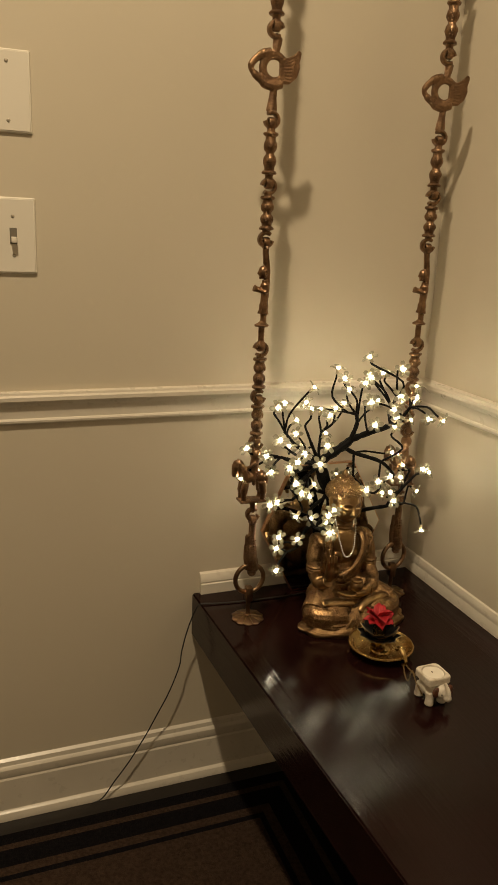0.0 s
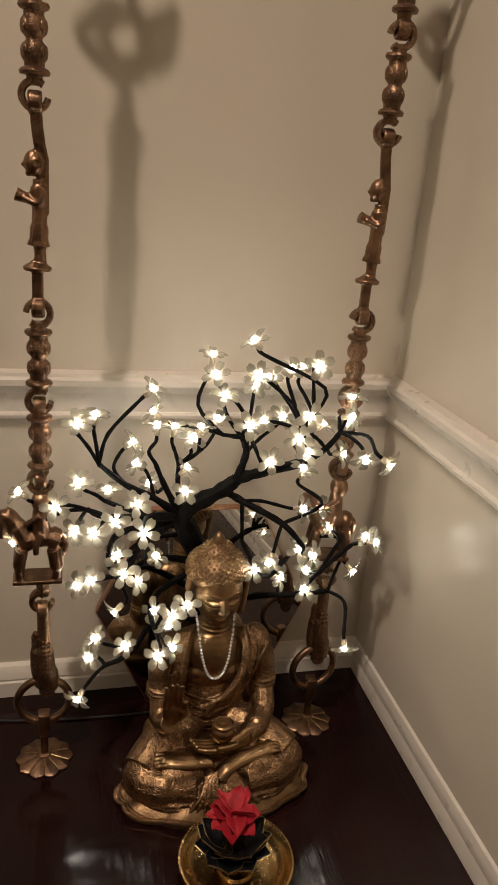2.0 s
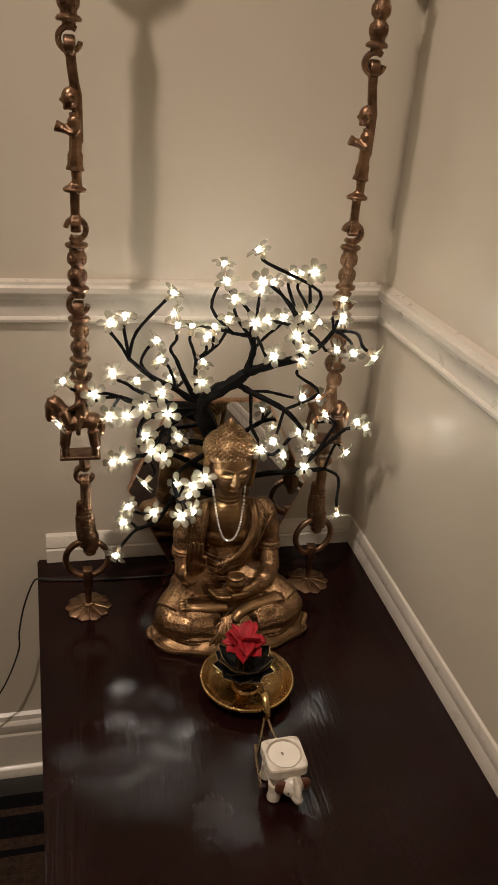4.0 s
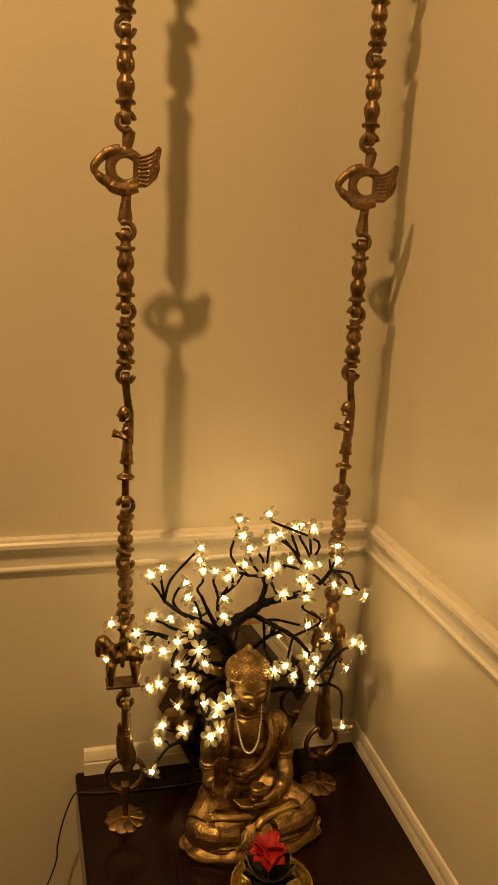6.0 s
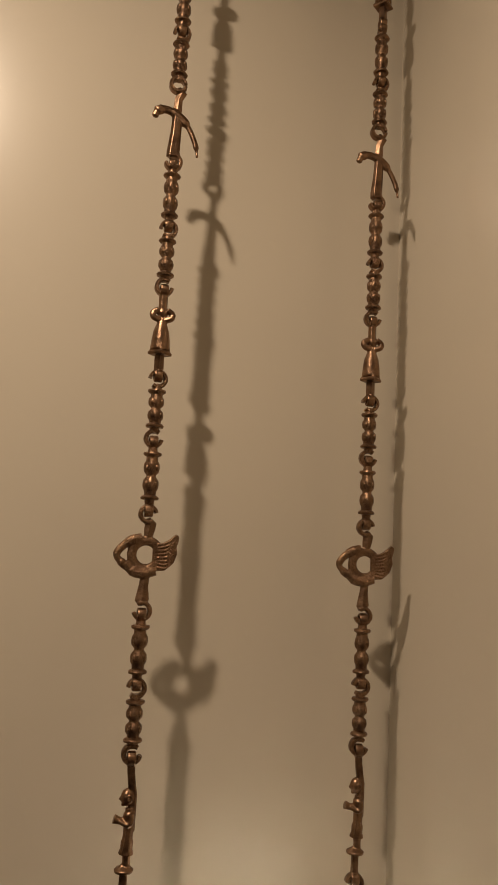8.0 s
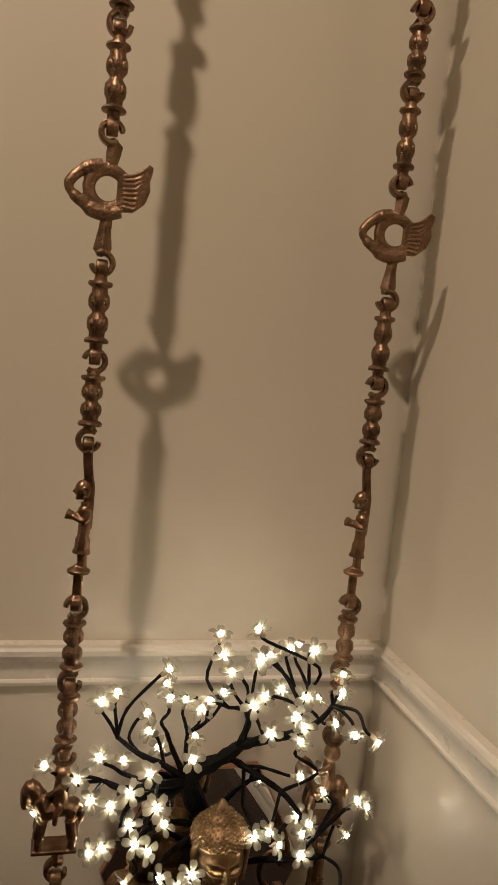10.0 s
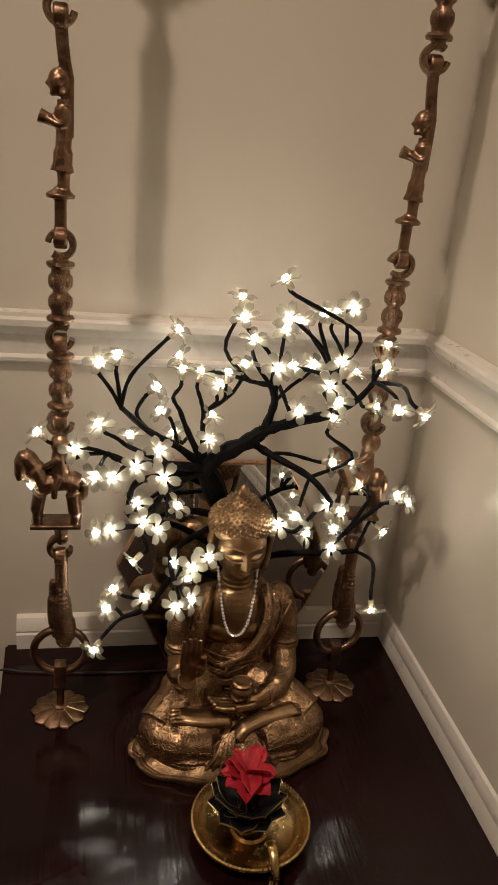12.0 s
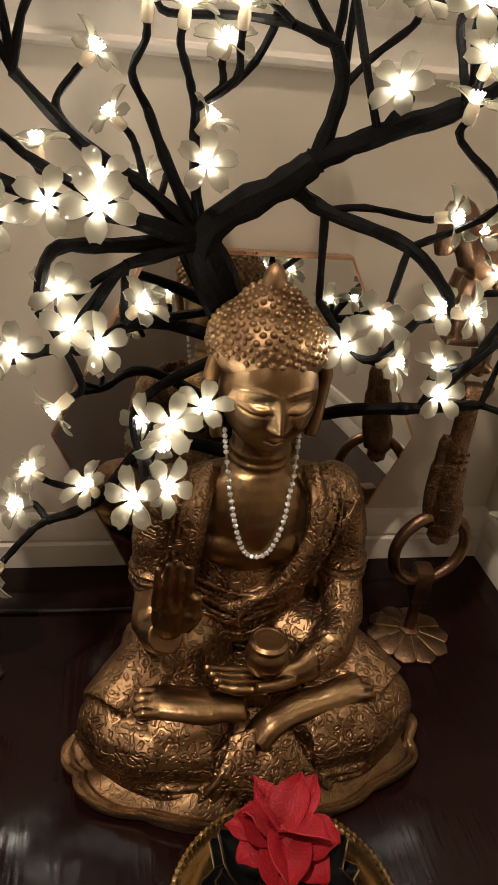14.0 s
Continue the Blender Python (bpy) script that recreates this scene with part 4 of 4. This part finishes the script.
def led_mesh():
    """A small domed diode with a crown of stamens round it."""
    bm = bmesh.new()
    ball(bm, (0, 0, 0.0022), (0.0018, 0.0018, 0.0024), u=10, v=6)
    for k in range(9):
        a = 2 * math.pi * k / 9
        tube(bm, [(0.0016 * math.cos(a), 0.0016 * math.sin(a), 0.001), (0.0030 * math.cos(a), 0.0030 * math.sin(a), 0.0048)], [0.0002, 0.0004], 4)
    return bm


def wire(bm, pts, r0, r1, steps=5):
    """Taped wire: a knotty bar that thins out."""
    line = spline(pts, steps)
    n = len(line) - 1
    radii = [(r0 + (r1 - r0) * i / n) * (1 + 0.10 * math.sin(2.3 * i + 40 * line[i].x) + 0.06 * random.uniform(-1, 1)) for i in range(n + 1)]
    tube(bm, line, radii, 8)


def blossom_tree():
    tree = empty("lighted_blossom_tree")
    node = {
        "foot": (-0.212, -0.074, 0.436), "low": (-0.224, -0.072, 0.560), "neck": (-0.238, -0.073, 0.640), "fork": (-0.268, -0.083, 0.704),
        "m1": (-0.226, -0.091, 0.740), "m2": (-0.212, -0.092, 0.752), "m3": (-0.186, -0.108, 0.768), "m4": (-0.152, -0.128, 0.786), "m5": (-0.130, -0.133, 0.803), "m6": (-0.118, -0.137, 0.822),
        "n3": (-0.206, -0.101, 0.787), "a1": (-0.213, -0.106, 0.806), "a2": (-0.236, -0.114, 0.812), "c1": (-0.158, -0.138, 0.822), "c2": (-0.150, -0.140, 0.842),
        "b0": (-0.204, -0.094, 0.727), "n6": (-0.170, -0.137, 0.720), "p1": (-0.148, -0.150, 0.698), "b1": (-0.200, -0.092, 0.676), "b2": (-0.186, -0.145, 0.662), "b3": (-0.160, -0.140, 0.682),
        "q0": (-0.190, -0.098, 0.606), "q1": (-0.142, -0.128, 0.626), "k5": (-0.106, -0.131, 0.630), "q2": (-0.118, -0.130, 0.655), "q3": (-0.082, -0.125, 0.684), "q4": (-0.094, -0.122, 0.692),
        "l1": (-0.300, -0.092, 0.732), "l2": (-0.332, -0.104, 0.754), "n5": (-0.360, -0.118, 0.783), "l3": (-0.288, -0.087, 0.742), "l4": (-0.300, -0.085, 0.770), "l5": (-0.274, -0.086, 0.735), "l6": (-0.277, -0.096, 0.772),
        "e1": (-0.310, -0.115, 0.722), "e2": (-0.350, -0.140, 0.735), "e3": (-0.372, -0.135, 0.742), "e4": (-0.355, -0.138, 0.752),
        "g1": (-0.318, -0.108, 0.706), "g2": (-0.345, -0.132, 0.708), "g3": (-0.352, -0.142, 0.682), "g4": (-0.310, -0.120, 0.700),
        "h1": (-0.296, -0.092, 0.660), "h2": (-0.335, -0.112, 0.650), "w1": (-0.290, -0.100, 0.588), "w2": (-0.325, -0.130, 0.566), "w3": (-0.352, -0.140, 0.560), "v1": (-0.300, -0.112, 0.622), "v2": (-0.302, -0.150, 0.606),
    }

    def limb(names, r0, r1, kind="branch"):
        bm = bmesh.new()
        wire(bm, [node[n] for n in names.split()], r0, r1)
        part(kind, bm, BARK, tree)

    bm = bmesh.new()
    lathe(bm, [(0.030, 0.0), (0.032, 0.003), (0.030, 0.008), (0.012, 0.012), (0.009, 0.020)], 28, (-0.212, -0.074, 0.4275))
    part("foot_plate", bm, BARK, tree)
    limb("foot low neck fork", 0.0095, 0.0105, "trunk")
    for names, r0, r1 in (
            ("neck fork m1 m2", 0.0105, 0.0074), ("m1 m2 m3 m4", 0.0074, 0.0046), ("m3 m4 m5 m6", 0.0045, 0.0028), ("m2 n3 a1", 0.0050, 0.0034), ("a1 a2", 0.0030, 0.0022), ("m3 m4 c1 c2", 0.0044, 0.0026),
            ("m1 b0 n6 p1", 0.0046, 0.0028), ("b0 b1", 0.0026, 0.0020), ("b1 b2 b3", 0.0026, 0.0024), ("low q0 q1 k5", 0.0046, 0.0028), ("q1 q2 q3", 0.0030, 0.0024), ("q2 q4", 0.0024, 0.0020),
            ("fork l1 l2 n5", 0.0046, 0.0026), ("fork l3 l4", 0.0040, 0.0024), ("fork l5 l6", 0.0036, 0.0024), ("fork e1 e2 e3", 0.0054, 0.0030), ("e1 e4", 0.0030, 0.0022),
            ("fork g1 g2 g3", 0.0050, 0.0024), ("fork g4", 0.0042, 0.0030), ("neck h1 h2", 0.0046, 0.0026), ("low w1 w2 w3", 0.0046, 0.0026), ("neck v1 v2", 0.0036, 0.0024)):
        limb(names, r0, r1)

    petal = cup = led = None
    centre_petals = [Matrix.Rotation(2 * math.pi * k / 5, 4, "Z") for k in range(5)]

    def bloom(x, y, z, frm, faces, bend=0.0):
        """A flower at its place, on a twig from a node; faces names the way it looks."""
        nonlocal petal, cup, led
        d = Vector((0, 0, 0))
        for c in faces:
            d += Vector(AXES[c])
        d = (d.normalized() + Vector([random.uniform(-0.12, 0.12) for _ in range(3)])).normalized()
        p, root = Vector((x, y, z)) - d * 0.001, Vector(node[frm])
        end = p - d * 0.0085
        gap = (end - root).length
        bm = bmesh.new()
        mid = root.lerp(end, 0.45) + Vector((bend * 0.014, 0, 0.06 * gap)) - d * 0.10 * gap
        wire(bm, [root, mid, end - d * min(0.2 * gap, 0.008), end + d * 0.001], 0.0021, 0.0019, 4)
        part("twig", bm, BARK, tree)
        q = d.to_track_quat("Z", "Y").to_matrix().to_4x4()
        m = Matrix.Translation(p) @ q @ Matrix.Rotation(random.uniform(0, 2 * math.pi), 4, "Z")
        if cup is None:
            flower = cup = part("blossom", cup_mesh(), CUP, tree, "lit clear acrylic blossom with five petals")
            flower.matrix_local = m
        else:
            flower = again("blossom", cup, m, tree)
            flower["label"] = cup["label"]
        for k, r in enumerate(centre_petals):
            rr = r @ Euler((random.uniform(-0.1, 0.1), random.uniform(-0.22, 0.16), random.uniform(-0.09, 0.09))).to_matrix().to_4x4()
            if petal is None:
                petal = part("petal", petal_mesh(), PETAL, flower)
                petal.matrix_local = rr
            else:
                again("petal", petal, rr, flower)
        if led is None:
            led = part("diode", led_mesh(), LED, flower)
        else:
            again("diode", led, Matrix(), flower)

    # upper left
    for row in ((-0.310, -0.120, 0.861, "n5", "ur", -0.4), (-0.364, -0.121, 0.835, "n5", "u"), (-0.381, -0.130, 0.830, "n5", "uc"), (-0.325, -0.087, 0.794, "l2", "ur", -0.7), (-0.318, -0.075, 0.765, "l1", "ul"),
                (-0.380, -0.147, 0.776, "e4", "lcu"), (-0.435, -0.132, 0.761, "e3", "lu"), (-0.402, -0.139, 0.748, "e3", "c"), (-0.351, -0.120, 0.755, "e4", "u"), (-0.322, -0.126, 0.742, "e1", "cu"),
                (-0.345, -0.147, 0.734, "e2", "c"), (-0.322, -0.189, 0.742, "e1", "c"), (-0.367, -0.163, 0.730, "e2", "c"), (-0.384, -0.121, 0.711, "e3", "c")):
        bloom(*row)
    # top left and middle
    for row in ((-0.442, -0.128, 0.706, "e3", "ld"), (-0.300, -0.050, 0.731, "l3", "lu"), (-0.302, -0.080, 0.825, "a2", "lu"), (-0.301, -0.100, 0.817, "l4", "u", -0.5), (-0.284, -0.103, 0.816, "l6", "u"),
                (-0.264, -0.101, 0.804, "l6", "uc", 0.5), (-0.258, -0.110, 0.818, "l6", "u", 0.7), (-0.269, -0.097, 0.769, "l5", "ur"), (-0.272, -0.115, 0.750, "l5", "c"), (-0.245, -0.084, 0.887, "a2", "u", -1.4),
                (-0.247, -0.116, 0.875, "a1", "cul", 0.8), (-0.236, -0.115, 0.854, "a1", "uc", -0.3), (-0.242, -0.109, 0.827, "l6", "u", 0.6), (-0.219, -0.149, 0.918, "c2", "lu", 2.2)):
        bloom(*row)
    # top right
    for row in ((-0.211, -0.144, 0.883, "c1", "cl", 0.4), (-0.206, -0.118, 0.866, "n3", "uc"), (-0.192, -0.118, 0.874, "c1", "lu"), (-0.170, -0.118, 0.883, "c1", "uc"), (-0.156, -0.108, 0.882, "c2", "u"),
                (-0.157, -0.160, 0.898, "c2", "c"), (-0.111, -0.141, 0.860, "m6", "u"), (-0.225, -0.176, 0.844, "m3", "c"), (-0.201, -0.136, 0.835, "c1", "lc"), (-0.173, -0.110, 0.830, "n3", "uc"),
                (-0.167, -0.177, 0.853, "c1", "c"), (-0.173, -0.170, 0.827, "m4", "c"), (-0.157, -0.155, 0.807, "m4", "cu"), (-0.190, -0.140, 0.792, "m3", "cl")):
        bloom(*row)
    # right
    for row in ((-0.161, -0.157, 0.790, "n6", "u", 2.6), (-0.139, -0.139, 0.832, "m5", "ur"), (-0.105, -0.128, 0.829, "m6", "u"), (-0.112, -0.145, 0.842, "m6", "cr"), (-0.106, -0.181, 0.810, "m6", "cd"), (-0.088, -0.198, 0.811, "m6", "dr", 1.0),
                (-0.108, -0.126, 0.794, "m5", "cr"), (-0.149, -0.136, 0.736, "b0", "rc"), (-0.119, -0.108, 0.723, "q4", "uc", -0.5), (-0.110, -0.119, 0.702, "q4", "ru"), (-0.190, -0.168, 0.693, "n6", "cld"),
                (-0.197, -0.139, 0.667, "b2", "c"), (-0.148, -0.140, 0.690, "b3", "cu"), (-0.143, -0.165, 0.696, "p1", "cr")):
        bloom(*row)
    # lower right
    for row in ((-0.127, -0.111, 0.646, "q2", "cu"), (-0.138, -0.142, 0.641, "q1", "c"), (-0.056, -0.127, 0.687, "q3", "cr"), (-0.064, -0.122, 0.692, "q3", "ul"), (-0.076, -0.123, 0.650, "k5", "rdc"), (-0.106, -0.196, 0.601, "k5", "d", 0.8), (-0.172, -0.152, 0.664, "b2", "cr")):
        bloom(*row)
    # lower left
    for row in ((-0.342, -0.139, 0.691, "g4", "cu"), (-0.336, -0.152, 0.677, "g4", "c"), (-0.323, -0.156, 0.671, "g4", "cr"), (-0.302, -0.130, 0.683, "g4", "ur"), (-0.367, -0.117, 0.651, "h2", "c"), (-0.380, -0.115, 0.645, "h2", "cl"),
                (-0.344, -0.155, 0.636, "g3", "dl"), (-0.301, -0.128, 0.616, "v1", "cl"), (-0.288, -0.171, 0.637, "v2", "c"), (-0.271, -0.157, 0.640, "v2", "cu"), (-0.292, -0.168, 0.625, "v2", "cd"),
                (-0.307, -0.215, 0.623, "v2", "cl"), (-0.291, -0.192, 0.614, "v2", "cr"), (-0.331, -0.139, 0.582, "w2", "lu")):
        bloom(*row)
    for row in ((-0.362, -0.124, 0.583, "w2", "lu"), (-0.369, -0.133, 0.566, "w3", "lc"), (-0.381, -0.163, 0.539, "w3", "dcl")):
        bloom(*row)
    return tagged(tree, "black wire blossom tree lit by warm white flower lamps", "lighted tree")


blossom_tree()


# ---- dish, lotus, red flower ----
def brass_dish():
    thing = empty("brass_dish", pose(-0.235, -0.299, 0.4275))
    bm = bmesh.new()
    lathe(bm, [(0.026, 0.0), (0.030, 0.0012), (0.040, 0.004), (0.0490, 0.0105), (0.0535, 0.0150), (0.0552, 0.0150), (0.0535, 0.0172), (0.0505, 0.0150), (0.0485, 0.0118), (0.0450, 0.0080), (0.0400, 0.0056), (0.0300, 0.0040), (0.0180, 0.0038),
               (0.0160, 0.0065), (0.0090, 0.0080), (0.0010, 0.0088)], 64)
    part("bowl", bm, DISH, thing)
    bm = bmesh.new()
    rope = []
    for k in range(181):
        a = 2 * math.pi * k / 180
        rope.append((0.0545 * math.cos(a), 0.0545 * math.sin(a), 0.0160))
    tube(bm, rope, [0.0015 + 0.0008 * (k % 2) for k in range(181)], 6, caps=False)
    part("rope_rim", bm, DISH, thing, "beaded brass rim")
    bm = bmesh.new()
    tube(bm, spline([(0.010, -0.0555, 0.006), (0.011, -0.0625, 0.012), (0.010, -0.0585, 0.024), (0.0095, -0.0480, 0.031), (0.009, -0.0395, 0.0290), (0.009, -0.0375, 0.0235)], 5), [0.0036] * 12 + [0.0042] * 8 + [0.0058] * 4 + [0.004] * 2, 10, 0.6)
    part("finger_loop", bm, DISH, thing)
    return tagged(thing, "round polished brass oil-lamp dish with a finger loop", "dish")


def lotus_petal(bm, length, width, lift, curl):
    rows = []
    across = [-1, -0.7, -0.35, 0, 0.35, 0.7, 1]
    for i in range(10):
        t = i / 9
        w = width * math.sin(math.pi * (0.16 + 0.70 * t)) * (1 if t < 0.75 else 1 - 5.2 * (t - 0.75) ** 1.35)
        rows.append([bm.verts.new((length * t * (1 - 0.10 * t * curl), s * w, lift * t ** 1.6 + 0.22 * width * abs(s) ** 1.5)) for s in across])
    for a, b in zip(rows, rows[1:]):
        for j in range(6):
            bm.faces.new((a[j], b[j], b[j + 1], a[j + 1]))
    return rows


def thick(bm, d):
    """Gives a sheet of petals its thickness."""
    bmesh.ops.recalc_face_normals(bm, faces=bm.faces[:])
    bmesh.ops.solidify(bm, geom=bm.faces[:], thickness=d)


def lotus_holder():
    thing = empty("lotus_candle_holder", pose(-0.2385, -0.295, 0.4365))
    bm = bmesh.new()
    lathe(bm, [(0.012, 0.0), (0.013, 0.002), (0.0060, 0.005), (0.0050, 0.011), (0.009, 0.017), (0.0125, 0.020)], 24)
    part("stem", bm, DISH, thing)
    for count, length, width, lift, z, off in ((10, 0.040, 0.0125, 0.011, 0.014, 0.0), (8, 0.035, 0.0125, 0.020, 0.018, 0.3)):
        for k in range(count):
            bm = bmesh.new()
            rows = lotus_petal(bm, length, width, lift, 0.6)
            edge = [r[0].co.copy() for r in rows] + [v.co.copy() for v in rows[-1][1:6]] + [r[-1].co.copy() for r in rows[::-1]]
            thick(bm, 0.0009)
            m = Matrix.Translation((0, 0, z)) @ Matrix.Rotation(2 * math.pi * k / count + off, 4, "Z") @ Matrix.Rotation(random.uniform(-0.12, 0.12), 4, "X")
            leaf = part("petal", bm, LOTUS, thing)
            leaf.matrix_local = m
            bm = bmesh.new()
            tube(bm, edge, 0.00055, 5)
            part("gilt_edge", bm, GILT, leaf)
    bm = bmesh.new()
    lathe(bm, [(0.0095, 0.016), (0.0105, 0.018), (0.0112, 0.044), (0.0122, 0.0475), (0.0108, 0.0475), (0.0100, 0.044), (0.0090, 0.020), (0.001, 0.019)], 28)
    part("candle_cup", bm, DISH, thing, "small brass candle cup")
    return tagged(thing, "blackened metal lotus candle holder with gilt petal edges", "candle holder")


def red_flower():
    thing = empty("red_flower", pose(-0.2395, -0.290, 0.4835))
    bm = bmesh.new()
    lathe(bm, [(0.004, 0.0), (0.0095, 0.002), (0.0115, 0.006), (0.006, 0.010)], 16)
    part("calyx", bm, RED, thing)
    for count, length, width, lift, tilt in ((7, 0.027, 0.0092, -0.003, 0.05), (5, 0.028, 0.0095, -0.005, -0.48), (3, 0.025, 0.0082, -0.005, -0.92)):
        for k in range(count):
            bm = bmesh.new()
            lotus_petal(bm, length * random.uniform(0.88, 1.1), width * random.uniform(0.9, 1.15), lift, 0.2)
            for v in bm.verts:
                v.co.z += 0.0011 * math.sin(200 * v.co.x + 3 * k) + 0.0022 * math.sin(260 * v.co.y + 2.3 * k) * min(1, v.co.x / 0.012) - 0.0016 * (abs(v.co.y) < 0.001)
            thick(bm, 0.0007)
            leaf = part("petal", bm, RED, thing, sharp=75)
            leaf.matrix_local = Matrix.Translation((0, 0, 0.007)) @ Matrix.Rotation(2 * math.pi * k / count + count * 0.4 + random.uniform(-0.2, 0.2), 4, "Z") @ Matrix.Rotation(tilt + random.uniform(-0.15, 0.15), 4, "Y") @ Matrix.Rotation(random.uniform(-0.3, 0.3), 4, "X")
    return tagged(thing, "bright red artificial flower set in the lotus holder", "flower")


brass_dish()
lotus_holder()
red_flower()


# ---- elephant tea-light holder and its chain ----
def elephant_holder():
    thing = empty("elephant_tealight_holder", pose(-0.2290, -0.4425, 0.4273, 0, 0, 2))
    bm = bmesh.new()
    ball(bm, (0, 0.002, 0.0235), (0.0190, 0.0215, 0.0165))
    for x in (-0.0115, 0.0115):
        for y in (-0.0125, 0.0150):
            tube(bm, [(x, y, 0.0003), (x, y, 0.002), (x * 0.95, y, 0.010), (x * 0.9, y * 0.9, 0.022)], [0.0066, 0.0074, 0.0066, 0.0078], 12)
    ball(bm, (0.004, -0.0215, 0.0260), (0.0120, 0.0105, 0.0120))
    tube(bm, spline([(0.005, -0.029, 0.0190), (0.0065, -0.0345, 0.0200), (0.0060, -0.0350, 0.0290), (0.0050, -0.0300, 0.0380), (0.0040, -0.0255, 0.0430)], 5), [0.0046] * 8 + [0.0036] * 7 + [0.0028] * 6, 10)
    tube(bm, spline([(0, 0.021, 0.026), (0.001, 0.026, 0.020), (0.002, 0.0255, 0.012)], 3), 0.0016, 6)
    part("body", fused(bm, 0.0012, 2), CERAMIC, thing)
    for s in (-1, 1):
        bm = bmesh.new()
        ball(bm, (0.004 + s * 0.0122, -0.0225, 0.0270), (0.0068, 0.0036, 0.0088))
        part("ear", bm, EAR, thing, "brown-glazed ear")
        bm = bmesh.new()
        ball(bm, (0.004 + s * 0.0068, -0.0298, 0.0262), (0.0011, 0.0010, 0.0011), u=8, v=6)
        part("eye_spot", bm, CORD, thing)
    bm = bmesh.new()
    n = 48
    rings = []
    for r, z in ((1.0, 0.0375), (1.0, 0.0470), (0.955, 0.0485), (-0.0182, 0.0485), (-0.0176, 0.0450), (-0.0170, 0.0440)):
        ring = []
        for k in range(n):
            a = 2 * math.pi * k / n
            c, s = math.cos(a), math.sin(a)
            if r > 0:
                q = 0.0208 * r / (abs(c) ** 7 + abs(s) ** 7) ** (1 / 7)
            else:
                q = -r
            ring.append(bm.verts.new((q * c, q * s, z)))
        rings.append(ring)
    for a, b in zip(rings, rings[1:]):
        for k in range(n):
            bm.faces.new((a[k], a[(k + 1) % n], b[(k + 1) % n], b[k]))
    bm.faces.new(rings[0][::-1]), bm.faces.new(rings[-1])
    part("howdah", bm, CERAMIC, thing, "square ceramic top with a round recess", 30)
    tagged(thing, "white ceramic elephant tea-light holder with brown ears", "candle holder")
    candle = empty("tealight", thing.matrix_world @ pose(0, 0, 0.0440))
    bm = bmesh.new()
    lathe(bm, [(0.0160, 0.0), (0.0163, 0.0030), (0.0150, 0.0028), (0.006, 0.0024), (0.0005, 0.0026)], 36)
    part("wax", bm, WAX, candle)
    bm = bmesh.new()
    tube(bm, [(-0.001, 0, 0.002), (-0.0015, 0.0005, 0.0040), (-0.003, 0.001, 0.0048)], 0.0007, 6)
    part("wick", bm, EAR, candle, "short singed wick")
    return tagged(candle, "white unlit tea light in the elephant's recess", "candle")


elephant_holder()


def thin_chain():
    """Fine link chain from the dish's loop round both sides of the elephant's top."""
    thing = empty("thin_chain")
    link = None
    for pts in ([(-0.2275, -0.3605, 0.4375), (-0.2380, -0.385, 0.4310), (-0.2480, -0.408, 0.4420), (-0.2545, -0.4230, 0.4700), (-0.2555, -0.438, 0.4600), (-0.2530, -0.455, 0.4450)],
                [(-0.2235, -0.3605, 0.4375), (-0.2190, -0.385, 0.4320), (-0.2130, -0.405, 0.4480), (-0.2085, -0.4210, 0.4700), (-0.2075, -0.440, 0.4600)]):
        line = spline(pts, 24)
        last, flip = line[0], 0
        for p in line[1:]:
            if (p - last).length < 0.0026:
                continue
            d = (p - last).normalized()
            m = Matrix.Translation(last.lerp(p, 0.5)) @ d.to_track_quat("X", "Z").to_matrix().to_4x4() @ Matrix.Rotation(math.pi / 2 * flip, 4, "X")
            last, flip = p, 1 - flip
            if link is None:
                bm = bmesh.new()
                tube(bm, [(0.0020 * math.cos(a), 0.0011 * math.sin(a), 0) for a in (2 * math.pi * k / 10 for k in range(11))], 0.00042, 5, caps=False)
                link = part("link", bm, GILT, thing)
                link.matrix_local = m
            else:
                again("link", link, m, thing)
    return tagged(thing, "fine dull brass chain from the dish to the elephant", "chain")


thin_chain()


def power_cord():
    bm = bmesh.new()
    tube(bm, spline([(-0.215, -0.060, 0.4293), (-0.300, -0.066, 0.4290), (-0.390, -0.064, 0.4290), (-0.455, -0.058, 0.4290), (-0.484, -0.052, 0.4292), (-0.4945, -0.049, 0.418), (-0.509, -0.045, 0.375), (-0.519, -0.040, 0.325),
                     (-0.522, -0.036, 0.290), (-0.541, -0.034, 0.235), (-0.566, -0.033, 0.185), (-0.590, -0.033, 0.140), (-0.622, -0.030, 0.085), (-0.652, -0.030, 0.045), (-0.676, -0.030, 0.012), (-0.700, -0.034, 0.0085)], 5), 0.0013, 7)
    return tagged(part("power_cord", bm, CORD), "thin black power cord hanging from the bench to the floor", "cord")


power_cord()
